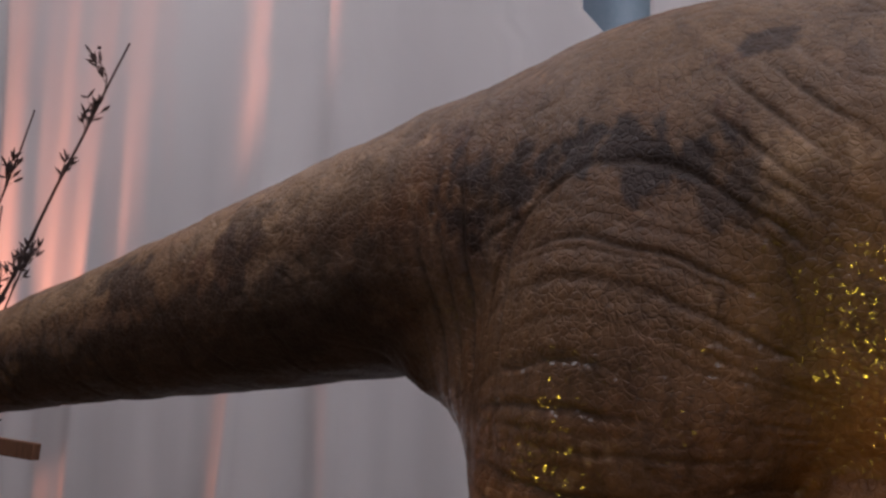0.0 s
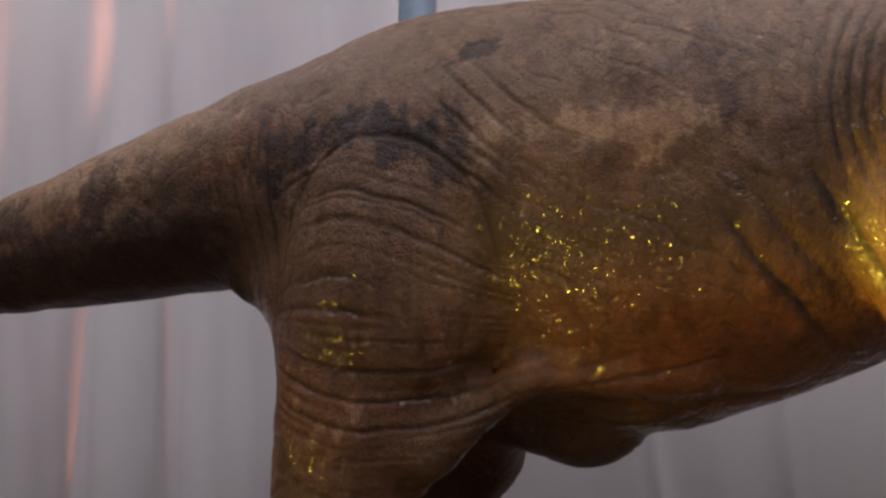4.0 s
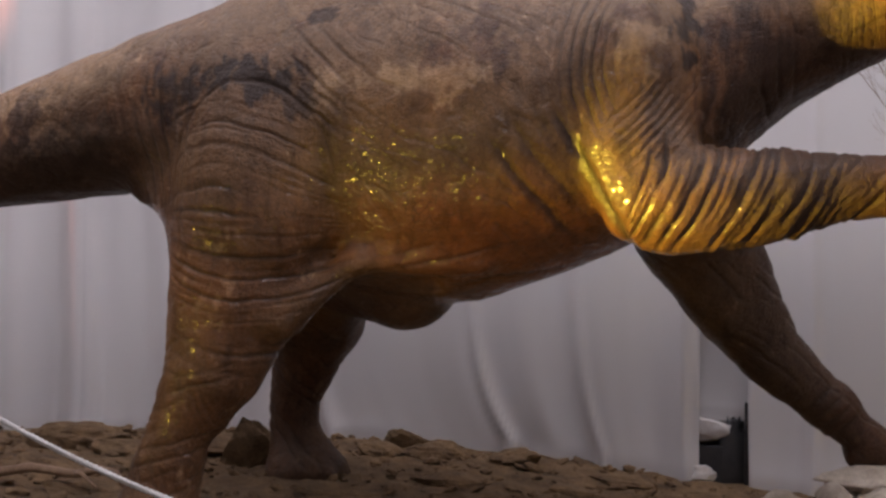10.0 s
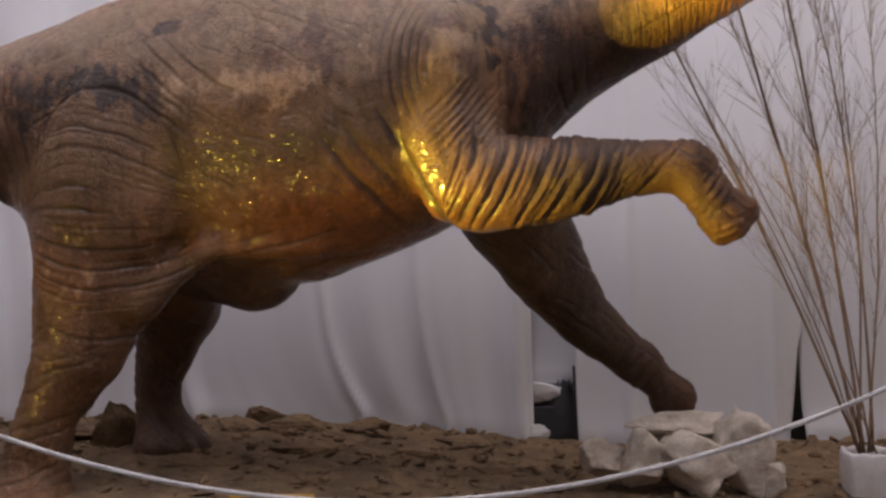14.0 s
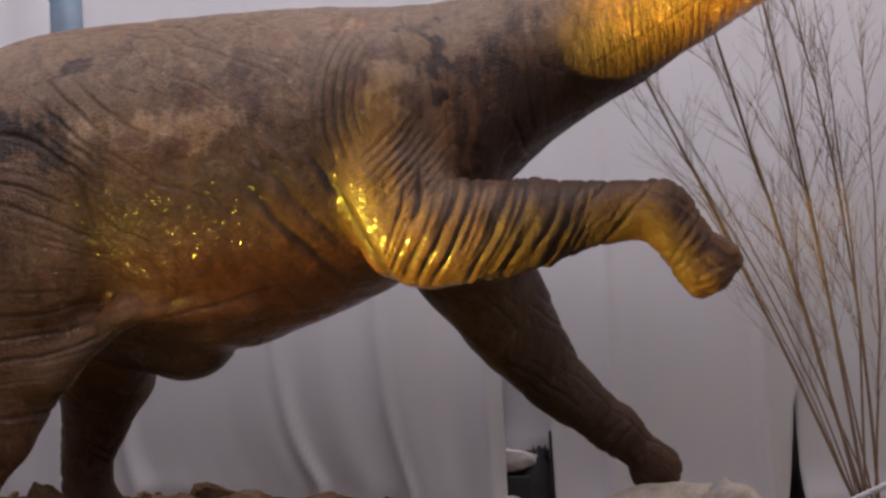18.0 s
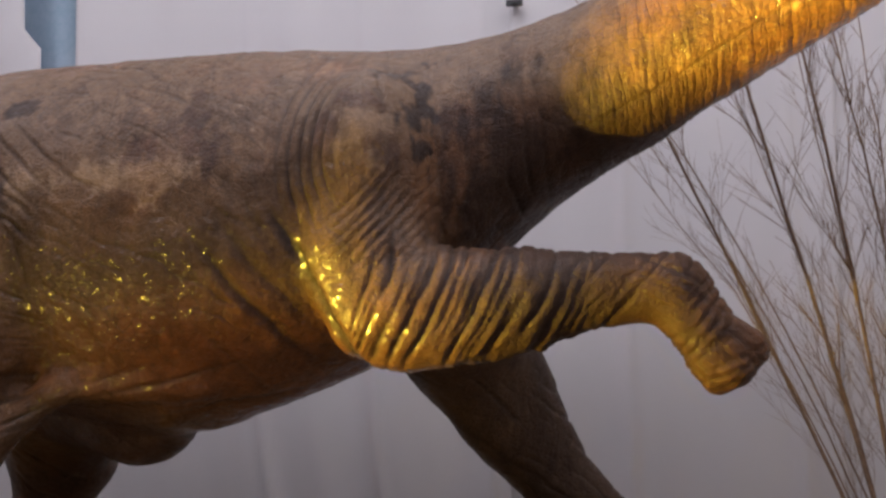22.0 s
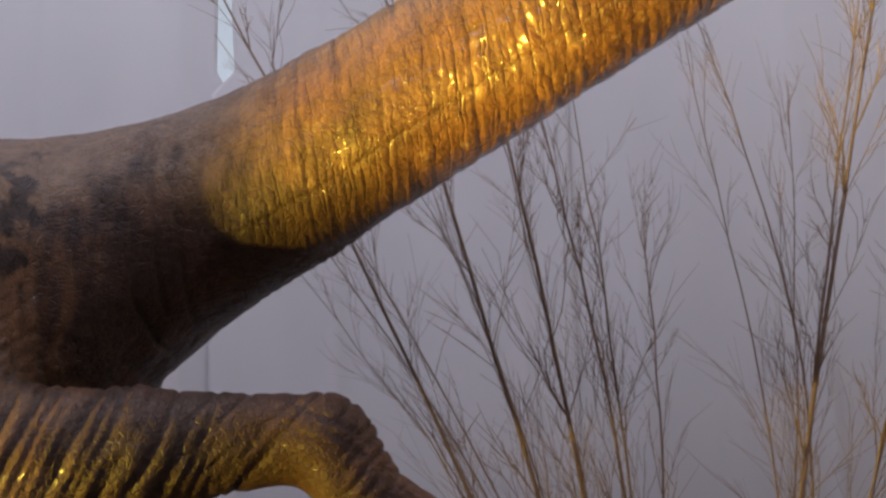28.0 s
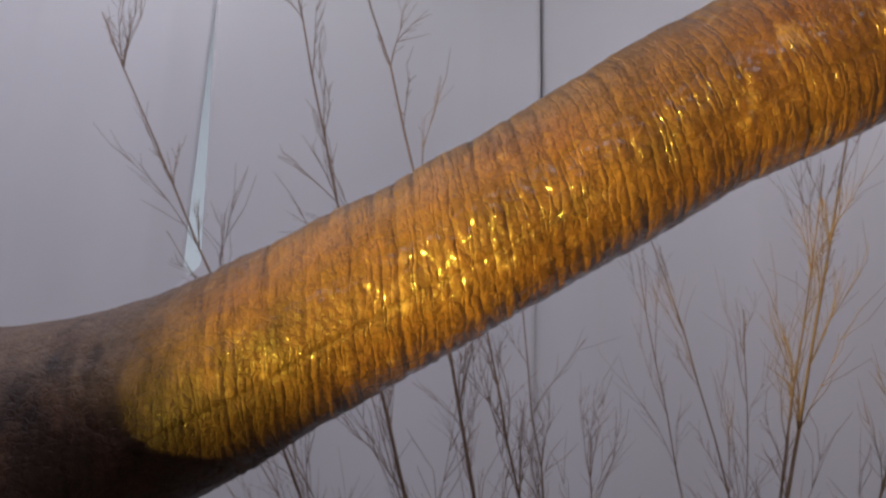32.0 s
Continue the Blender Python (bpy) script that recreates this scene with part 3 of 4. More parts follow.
def surface_net(field, lo, hi, cell):
    """A closed quad mesh on field = 0; only blocks that the surface crosses are worked out."""
    lo = np.array(lo, float)
    n = np.ceil((np.array(hi) - lo) / cell / 16).astype(int) * 16
    grid = np.full(n + 1, 1.0, np.float32)
    bs = 16
    bi = np.stack(np.meshgrid(*[np.arange(k // bs) for k in n], indexing="ij"), -1).reshape(-1, 3)
    mid = lo + (bi * bs + bs / 2) * cell
    far = field(mid)
    reach = bs * cell * 0.87 * 1.9
    ax = np.arange(bs + 1)
    off = np.stack(np.meshgrid(ax, ax, ax, indexing="ij"), -1).reshape(-1, 3)
    for b, f in zip(bi * bs, far):
        sl = tuple(slice(k, k + bs + 1) for k in b)
        if abs(f) > reach:
            if f < 0:
                grid[sl] = -1
            continue
    live = [b for b, f in zip(bi * bs, far) if abs(f) <= reach]
    for s in range(0, len(live), 3):
        chunk = live[s:s + 3]
        pts = np.concatenate([lo + (b + off) * cell for b in chunk])
        v = field(pts).astype(np.float32).reshape(len(chunk), bs + 1, bs + 1, bs + 1)
        for b, w in zip(chunk, v):
            grid[tuple(slice(k, k + bs + 1) for k in b)] = w
    inside = grid < 0
    c = inside[:-1, :-1, :-1].astype(np.int8)
    total = np.zeros(c.shape, np.int8)
    for dx in (0, 1):
        for dy in (0, 1):
            for dz in (0, 1):
                total += inside[dx:dx + n[0], dy:dy + n[1], dz:dz + n[2]]
    cells = np.argwhere((total > 0) & (total < 8))
    ids = np.full(n, -1, np.int64)
    ids[tuple(cells.T)] = np.arange(len(cells))
    acc, cnt = np.zeros((len(cells), 3)), np.zeros(len(cells))
    corner = [np.array((dx, dy, dz)) for dx in (0, 1) for dy in (0, 1) for dz in (0, 1)]
    for a in corner:
        for axis in range(3):
            if a[axis]:
                continue
            e = a.copy()
            e[axis] = 1
            va, vb = grid[tuple((cells + a).T)], grid[tuple((cells + e).T)]
            hit = (va < 0) != (vb < 0)
            t = np.where(hit, va / np.where(hit, va - vb, 1), 0)
            q = cells + a + t[:, None] * (e - a)
            acc += q * hit[:, None]
            cnt += hit
    verts = lo + acc / cnt[:, None] * cell
    faces = []
    for axis in range(3):
        o1, o2 = (axis + 1) % 3, (axis + 2) % 3
        a = inside
        sl0, sl1 = [slice(1, -1)] * 3, [slice(1, -1)] * 3
        sl0[axis], sl1[axis] = slice(0, -1), slice(1, None)
        s0, s1 = a[tuple(sl0)], a[tuple(sl1)]
        for flip, where in ((False, s0 & ~s1), (True, ~s0 & s1)):
            at = np.argwhere(where)
            base = at + 1
            base[:, axis] -= 1
            quad = []
            for k1, k2 in ((-1, -1), (0, -1), (0, 0), (-1, 0)):
                q = base.copy()
                q[:, o1] += k1
                q[:, o2] += k2
                quad.append(ids[tuple(q.T)])
            quad = np.stack(quad[::-1] if flip else quad, 1)
            faces.append(quad)
    return verts, np.concatenate(faces)


def refine(verts, faces):
    """Splits every quad in four."""
    n = len(verts)
    e = np.sort(np.stack([faces, np.roll(faces, -1, 1)], -1).reshape(-1, 2), 1)
    key, back = np.unique(e[:, 0] * n + e[:, 1], return_inverse=True)
    mids = (verts[key // n] + verts[key % n]) / 2
    cen = verts[faces].mean(1)
    m = n + back.reshape(-1, 4)
    c = n + len(mids) + np.arange(len(faces))
    out = [np.stack([faces[:, k], m[:, k], c, m[:, (k + 3) % 4]], 1) for k in range(4)]
    return np.concatenate([verts, mids, cen]), np.concatenate(out)


def relax(verts, faces, times, amount=0.6):
    e = np.stack([faces, np.roll(faces, -1, 1)], -1).reshape(-1, 2)
    n = len(verts)
    deg = np.bincount(e.ravel(), minlength=n).astype(float)
    for _ in range(times):
        s = np.stack([np.bincount(e[:, 0], verts[e[:, 1], k], n) + np.bincount(e[:, 1], verts[e[:, 0], k], n) for k in range(3)], 1)
        verts = verts + amount * (s / deg[:, None] - verts)
    return verts


def normals(verts, faces):
    f = np.cross(verts[faces[:, 2]] - verts[faces[:, 0]], verts[faces[:, 3]] - verts[faces[:, 1]])
    n = np.stack([sum(np.bincount(faces[:, k], f[:, c], len(verts)) for k in range(4)) for c in range(3)], 1)
    return n / np.maximum(np.linalg.norm(n, axis=1), 1e-12)[:, None]


def bell(x, z, cx, cz, rx, rz):
    return np.exp(-((x - cx) / rx) ** 2 - ((z - cz) / rz) ** 2)


def hide_relief(p):
    """Depth of the creases, and the masks of paint and painted shade, at places on the hide."""
    x, y, z = p.T
    near = step(3.9, 3.5, y)
    w1, w2, w3 = cloud(p, 2.2, 11, 2), cloud(p, 6.0, 17, 2), cloud(p, 14.0, 23, 2)
    crease = np.zeros(len(p))

    def lay(mask, across, along, gap, wide, seed, run=3.0, wave=0.5, fill=0.0, sharp=False):
        """Creases that lie gap apart along across, wide metres each; every one starts and ends by chance."""
        mask = mask + 0 * x
        at = np.flatnonzero(mask > 0.03)
        if not len(at):
            return
        phase = (across[at] / gap) + wave * w1[at] + 0.6 * wave * w2[at] + seed * 0.37
        k = np.floor(phase + 0.5)
        off = (phase - k) * gap
        line = np.stack([k * 17.3 + seed, along[at] * run + k * 5.1, np.full(len(at), seed * 3.7)], 1)
        keep = step(-0.25 - fill, 0.35 - fill, lattice(line, seed))
        w = wide * (0.75 + 0.35 * lattice(line * (1, 2, 1) + 9, seed + 1))
        crease[at] = np.maximum(crease[at], mask[at] * keep * (np.exp(-np.abs(off) / w) if sharp else np.exp(-(off / w) ** 2)))

    # neck: fine rings across, two long lines
    s = spine_at(x)
    mid = (s[:, 0] + s[:, 1]) / 2
    high = (z - mid) / np.maximum(s[:, 0] - s[:, 1], 0.05)
    lean = x + step(2.6, 4.0, x) * 0.3 * (z - mid) + 0.1 * (z - mid)
    neck = step(1.8, 2.2, x) * step(0.0, 0.05, z - s[:, 1] + 0.25)
    lower = step(0.08, -0.06, high + 0.03 * w2)
    lay(neck * 0.6, lean, z, 0.068, 0.0095, 3, 2.0, 0.28, 0.15, True)
    lay(neck * (0.1 + 0.4 * lower), lean, z, 0.036, 0.009, 5, 4.0, 0.3, 0.25, True)
    lay(neck * 0.45 * lower, lean * 0.8 + 0.5 * z, x, 0.05, 0.009, 7, 8.0, 0.4, 0.0, True)
    lay(neck * 0.4 * step(0.1, 0.04, np.abs(high + 0.02)), (high + 0.02 + 0.012 * w2) * 0.7, x, 0.2, 0.010, 0, 1.0, 0.0, 1)
    lay(neck * 0.75 * step(0.1, 0.04, np.abs(high + 0.27)), (high + 0.27 + 0.02 * w2) * 0.7, x, 0.2, 0.012, 0, 1.0, 0.0, 1)
    # forearm: deep rounded folds across
    arm = near * step(0.98, 1.1, x + 0.5 * (1.75 - z)) * step(2.2, 2.05, z) * step(1.4, 1.46, z) * step(3.3, 3.15, y)
    bow = x - 0.42 * (z - 1.78) + 0.9 * (z - 1.8) ** 2
    lay(arm * 1.25 * step(2.0, 1.75, x) * step(1.5, 1.6, z), bow, z, 0.078, 0.019, 11, 3.4, 0.5, 0.28)
    lay(arm * 0.8 * step(2.1, 1.9, x), bow, z, 0.04, 0.0105, 13, 5.0, 0.5)
    lay(arm * 0.7 * step(1.75, 2.0, x), x * 0.72 - 0.7 * z, x, 0.042, 0.010, 17, 5.0, 0.9, 0.1)
    lay(arm * 0.6 * step(2.1, 2.25, x), x * 0.5 + 0.8 * z, x, 0.035, 0.0095, 19, 5.0, 0.9, 0.1)
    lay(arm * 0.7 * step(1.72, 1.6, z) * step(1.3, 1.5, x), x * 0.35 - z, x, 0.045, 0.012, 21, 3.0, 0.5, 0.1)
    # deep fold behind the upper arm
    t = np.clip(((x - 0.66) * 0.42 - (z - 2.25) * 0.75) / 0.739, 0, 1)
    gap = np.hypot(x - 0.66 - 0.42 * t, z - 2.25 + 0.75 * t)
    crease = np.maximum(crease, 1.3 * near * np.exp(-(gap / 0.026) ** 2) * step(0.0, 0.25, t))
    # upper arm: slanting arcs; shoulder: arcs behind it
    upper = near * bell(x, z, 1.1, 2.12, 0.3, 0.2) * step(0.82, 0.95, x - 0.4 * (z - 2.0))
    lay(np.minimum(0.9 * upper, 0.8), 0.7 * x - 0.7 * z + 0.6 * (x - 1.1) ** 2, x, 0.04, 0.0095, 23, 3.0, 0.35, 0.25)
    ring = np.hypot((x - 1.2) * 1.0, (z - 2.42) * 0.72)
    lay(near * np.minimum(1.4 * bell(x, z, 0.82, 2.47, 0.15, 0.36), 1), ring, z, 0.052, 0.0115, 29, 1.6, 0.25, 0.4)
    lay(near * 0.6 * bell(x, z, 1.0, 2.85, 0.35, 0.2), x + 0.3 * z, z, 0.06, 0.009, 31, 3.0, 0.7)
    # thigh: a deep line round its top, arcs across its front, rings round the knee
    dx, dz = (x + 0.82) / 0.44, (z - 1.86) / 0.5
    edge = np.hypot(dx, dz) + 0.05 * w1
    lay(near * step(0.16, 0.1, np.abs(edge - 1.0)) * step(1.8, 2.0, z) * 0.9, (edge - 1.0) * 0.45, x, 0.2, 0.0115, 0, 3.4, 0.0, 0.1)
    edge2 = np.hypot((x + 0.86) / 0.5, (z - 1.8) / 0.5) + 0.08 * w1
    lay(near * step(0.14, 0.1, np.abs(edge2 - 1.0)) * step(1.85, 2.05, z) * 0.8, (edge2 - 1.0) * 0.45, x, 0.2, 0.011, 2, 3.0, 0.0, 0.1)
    arc = z + (1.15 * step(1.45, 1.9, z) - 0.45) * (x + 0.88) ** 2 + 0.1 * (x + 0.8)
    thigh = near * step(1.2, 0.9, np.abs(dx)) * step(0.8, 1.0, z) * step(2.4, 2.2, z) * step(3.5, 3.3, y)
    lay(thigh * 0.95, arc, x, 0.105, 0.012, 37, 1.9, 0.35)
    lay(thigh * 0.5, arc, x, 0.045, 0.009, 41, 3.5, 0.6, -0.1)
    shin = near * step(-0.6, -0.85, x) * step(1.3, 1.0, z)
    lay(shin * 0.55, z - 0.35 * x, x, 0.06, 0.0105, 43, 3.5, 0.9)
    lay(shin * 0.4, x + 0.35 * z, z, 0.05, 0.0095, 47, 4.0, 0.9, -0.1)
    # root of the tail: folds that run down to the leg
    fan = (x + 1.28) / (0.55 + 0.45 * (z - 1.55))
    lay(near * np.minimum(1.4 * bell(x, z, -1.32, 2.05, 0.2, 0.4), 1), fan * 0.6, z, 0.058, 0.0125, 53, 1.2, 0.2, 0.35)
    # flank: long slanting folds towards the arm, lines along the belly
    lay(near * np.minimum(1.5 * bell(x, z, 0.6, 1.85, 0.22, 0.34), 1), x * 0.78 + z * 0.62, z, 0.12, 0.03, 59, 0.8, 0.2, 0.3)
    lay(near * 0.8 * bell(x, z, 0.35, 1.46, 0.6, 0.13), z - 0.2 * x, x, 0.075, 0.015, 61, 1.2, 0.3, 0.1)
    # hip and breast
    lay(near * bell(x, z, -0.42, 2.5, 0.22, 0.3), x * 0.66 + z * 0.75, x - z, 0.09, 0.0105, 67, 1.4, 0.35, 0.1)
    lay(near * 0.8 * bell(x, z, 1.6, 2.45, 0.26, 0.4), x + 0.12 * z, z, 0.06, 0.011, 71, 2.4, 0.7)
    lay(near * 0.5 * step(-0.6, -0.3, x) * step(1.5, 1.2, x) * step(2.5, 2.7, z), x + 0.2 * z, z, 0.08, 0.008, 73, 4.0, 1.4, -0.2)
    lay(near * 0.45 * step(-0.4, -0.2, x) * step(0.9, 0.6, x) * step(1.5, 1.7, z), x * 0.5 + z, x, 0.06, 0.009, 79, 4.0, 1.5, -0.1)
    lay(0.5 * step(-1.6, -1.9, x), x + 0.4 * z, z, 0.085, 0.010, 83, 4.0, 1.3, -0.2)
    # far limbs
    lay((1 - near) * 0.6 * step(1.6, 1.4, z), z * 0.7 + 0.6 * x, x - z, 0.06, 0.012, 89, 3.0, 0.8)
    # ankle of the far foreleg, wrist of the near one
    lay((1 - near) * 1.0 * bell(x, z, 2.1, 0.62, 0.16, 0.16), x * 0.7 - z * 0.7, x, 0.07, 0.016, 97, 2.0, 0.2, 0.6)
    crease = np.clip(crease, 0, 1.3)
    # fine crossing cracks all over
    crack = np.exp(-np.abs(cloud(p, 8.0, 91, 2)) / 0.045) * 0.3 + np.exp(-np.abs(cloud(p * (1, 1, 1.6), 17.0, 95, 2)) / 0.06) * 0.22
    deep = crease + crack * (1 - 0.6 * np.clip(crease, 0, 1))

    w4 = cloud(p * (1, 1, 0.6), 38.0, 33, 2)
    ragged = 0.36 * w2 + 0.36 * w3 + 0.2 * w1 + 0.42 * w4
    smear = cloud((p - (0, 0, 0.25) * x[:, None]) * (1, 1, 0.35), 21.0, 61, 2)
    dark = np.zeros(len(p))
    for cx, cz, rx, rz, k in ((-0.80, 2.37, 0.24, 0.10, 1.1), (-1.24, 2.32, 0.16, 0.13, 0.9), (-0.56, 2.28, 0.08, 0.14, 0.8), (1.30, 2.60, 0.07, 0.22, 1.1), (1.20, 2.78, 0.13, 0.05, 0.8),
                              (0.34, 2.62, 0.12, 0.05, 0.35), (0.46, 2.46, 0.06, 0.12, 0.3), (-0.45, 2.69, 0.09, 0.04, 0.9), (-2.2, 2.28, 0.1, 0.12, 0.6), (-2.75, 2.12, 0.16, 0.1, 0.8), (-1.85, 2.25, 0.12, 0.1, 0.5)):
        dark = np.maximum(dark, k * step(0.3, 0.72, 0.85 * bell(x, z, cx, cz, rx * 1.2, rz * 1.2) + (ragged + 0.5 * smear) * np.minimum(1, 3 * bell(x, z, cx, cz, rx * 1.2, rz * 1.2))))
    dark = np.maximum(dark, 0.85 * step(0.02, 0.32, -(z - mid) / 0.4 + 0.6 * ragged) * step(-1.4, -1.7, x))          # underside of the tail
    dark = np.maximum(dark, 0.6 * step(0.15, 0.85, bell(x, z, -0.41 + 0.12 * (z - 1.8), 2.0, 0.11, 0.33) + 0.4 * ragged))           # hollow before the thigh, its shade painted in
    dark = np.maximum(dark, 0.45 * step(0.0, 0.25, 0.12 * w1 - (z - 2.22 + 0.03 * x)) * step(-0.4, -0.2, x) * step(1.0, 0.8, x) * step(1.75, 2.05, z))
    streak = cloud(p * (1, 1, 0.22), 17.0, 37, 2)
    # dark paint streaks on the breast, deepened by its shade in the colour
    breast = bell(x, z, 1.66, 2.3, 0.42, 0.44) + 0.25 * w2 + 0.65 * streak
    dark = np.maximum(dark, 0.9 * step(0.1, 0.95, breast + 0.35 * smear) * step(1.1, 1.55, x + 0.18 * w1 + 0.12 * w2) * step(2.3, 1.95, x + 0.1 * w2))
    # shade below the neck's root, painted into the colour
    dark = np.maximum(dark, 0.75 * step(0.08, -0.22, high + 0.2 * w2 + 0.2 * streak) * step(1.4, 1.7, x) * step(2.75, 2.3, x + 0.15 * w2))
    # far side and far limbs darkened in the colour, as painted shade
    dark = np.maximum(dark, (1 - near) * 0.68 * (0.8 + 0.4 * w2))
    dark = np.maximum(dark, 0.3 * step(0.1, 0.5, streak + 0.4 * w2) * near * step(2.3, 1.9, x))
    pale = 0.8 * step(0.3, 0.8, bell(x, z, 0.0, 2.36, 0.42, 0.08) + ragged) + 0.8 * step(0.3, 0.75, bell(x, z, 1.08, 2.48, 0.16, 0.16) + ragged)
    pale = pale + 0.8 * step(0.35, 0.8, bell(x, z, -0.42, 2.3, 0.09, 0.16) + ragged) + 0.6 * step(0.35, 0.8, bell(x, z, -2.1, 2.1, 0.5, 0.1) + ragged)
    brown = np.zeros(len(p))                # reddish brush dabs
    for cx, cz, rx, rz in ((0.26, 2.60, 0.12, 0.12), (0.42, 2.48, 0.1, 0.14), (0.12, 2.47, 0.1, 0.08), (0.94, 2.50, 0.06, 0.1), (1.08, 2.62, 0.14, 0.05), (1.18, 2.42, 0.12, 0.08), (1.02, 2.34, 0.12, 0.05),
                           (-1.32, 2.28, 0.1, 0.2), (-1.12, 2.2, 0.1, 0.15), (-0.58, 2.55, 0.06, 0.12), (-2.3, 2.2, 0.14, 0.1), (1.45, 2.55, 0.12, 0.15)):
        brown = np.maximum(brown, step(0.3, 0.62, 0.62 * bell(x, z, cx, cz, 1.25 * rx, 1.25 * rz) + (0.75 * ragged + 0.6 * smear - 0.06) * np.minimum(1, 3 * bell(x, z, cx, cz, 1.25 * rx, 1.25 * rz))))
    brown = brown * near
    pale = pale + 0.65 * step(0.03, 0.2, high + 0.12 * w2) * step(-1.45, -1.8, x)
    rust = np.clip(bell(x, z, 0.4, 1.58, 0.7, 0.27) * 1.0 + 0.3 * w1 + 0.25 * w2, 0, 1) * near + 0.2 * step(0.9, 0.4, z) * np.clip(0.4 + w1, 0, 1)
    rust = np.maximum(rust, 0.45 * step(0.2, 0.7, bell(x, z, 1.66, 2.3, 0.4, 0.4)) * near)
    rust = np.maximum(rust, 0.4 * np.clip(step(1.9, 2.2, x) * step(-0.1, -0.4, high) + 0.3 * w1, 0, 1) * step(1.9, 2.0, x))
    rust = np.maximum(rust, step(1.9, 2.3, x) * np.clip(0.26 + 0.2 * w1 + 0.15 * w2, 0, 1) * step(0.5, 0.25, high))
    rust = np.maximum(rust, 0.75 * np.clip(0.45 + 0.5 * w1, 0, 1) * bell(x, z, -1.1, 1.0, 0.45, 0.8))
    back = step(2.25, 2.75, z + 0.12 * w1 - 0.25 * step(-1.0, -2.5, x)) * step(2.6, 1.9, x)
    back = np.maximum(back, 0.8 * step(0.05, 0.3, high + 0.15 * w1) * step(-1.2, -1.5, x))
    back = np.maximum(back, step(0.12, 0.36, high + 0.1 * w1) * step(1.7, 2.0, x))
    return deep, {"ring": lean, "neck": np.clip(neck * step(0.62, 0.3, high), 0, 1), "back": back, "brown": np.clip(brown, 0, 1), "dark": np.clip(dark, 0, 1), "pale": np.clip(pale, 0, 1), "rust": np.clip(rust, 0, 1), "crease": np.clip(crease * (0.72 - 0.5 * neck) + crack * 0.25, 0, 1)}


def statue():
    v, f = surface_net(statue_field, (-6.5, 2.0, -0.15), (6.9, 5.0, 5.3), 0.0205)
    v = relax(v, f, 2)
    v, f = refine(v, f)
    v = relax(v, f, 1)
    deep, masks = hide_relief(v)
    masks["dust"] = np.maximum(masks["back"], step(-0.16, 0.12, normals(v, f)[:, 2]))     # dust lies on all that faces up
    lumps = 0.016 * cloud(v, 3.2, 41) + 0.006 * cloud(v, 9.0, 43)
    v = v + normals(v, f) * (lumps - 0.013 * deep)[:, None]
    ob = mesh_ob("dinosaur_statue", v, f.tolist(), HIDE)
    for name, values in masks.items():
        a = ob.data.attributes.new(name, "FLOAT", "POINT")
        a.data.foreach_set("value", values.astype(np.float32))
    return tagged(ob, "life-size long-necked dinosaur statue in wrinkled grey-brown painted hide", "dinosaur statue")


statue()


# ---- rocks, soil litter ----
def stone(bm, centre, size, seed, turn=0.0, tilt=0.0, cuts=13):
    """An angular boulder: a ball cut flat by random planes, with uneven faces."""
    rng = random.Random(seed)
    planes = []
    for _ in range(cuts):
        d = Vector((rng.gauss(0, 1), rng.gauss(0, 1), rng.gauss(0, 1))).normalized()
        planes.append((d, rng.uniform(0.5, 0.85)))
    made = bmesh.ops.create_icosphere(bm, subdivisions=4, radius=1.0)["verts"]
    m = Matrix.Translation(centre) @ Euler((tilt, tilt * 0.5, turn)).to_matrix().to_4x4() @ Matrix.Diagonal((*size, 1))
    for v in made:
        c = v.co.copy()
        for d, r in planes:
            k = c.dot(d)
            if k > r:
                c -= d * (k - r) * 0.94
        c *= 1 + 0.17 * noise.noise(c * 2.2 + Vector((seed, 0, 0))) + 0.1 * noise.noise(c * 5.0 + Vector((0, seed, 0))) + 0.05 * abs(noise.noise(c * 11.0)) + 0.03 * noise.noise(c * 21.0)
        v.co = m @ c
    return made


def rock_pile():
    for k, (c, size, turn, tilt, label) in enumerate((
            ((2.33, 4.22, 0.285), (0.37, 0.25, 0.085), 0.1, 0.03, "flat pale limestone slab under the statue's forefoot"),
            ((1.87, 4.16, 0.06), (0.25, 0.19, 0.14), 0.5, 0.1, "angular grey-white limestone block on the soil"),
            ((2.10, 4.02, 0.08), (0.16, 0.17, 0.2), 0.3, 0.25, "pale limestone block leaning in the pile"),
            ((2.40, 3.98, 0.08), (0.31, 0.22, 0.24), -0.2, 0.1, "large pale limestone boulder in the pile"),
            ((2.74, 4.06, 0.09), (0.24, 0.22, 0.3), 0.7, -0.15, "tall pale limestone boulder in the pile"),
            ((2.86, 3.93, -0.02), (0.08, 0.1, 0.13), 0.2, 0.2, "small pale limestone chunk beside the pile"),
            ((2.30, 4.36, 0.08), (0.36, 0.2, 0.17), 0.0, 0.05, "pale limestone block at the back of the pile"))):
        bm = bmesh.new()
        stone(bm, Vector(c), size, 11 + k, turn, tilt)
        tagged(part("rock", bm, ROCK, smooth=True), label, "rock", group="rocks under the forefoot")


rock_pile()


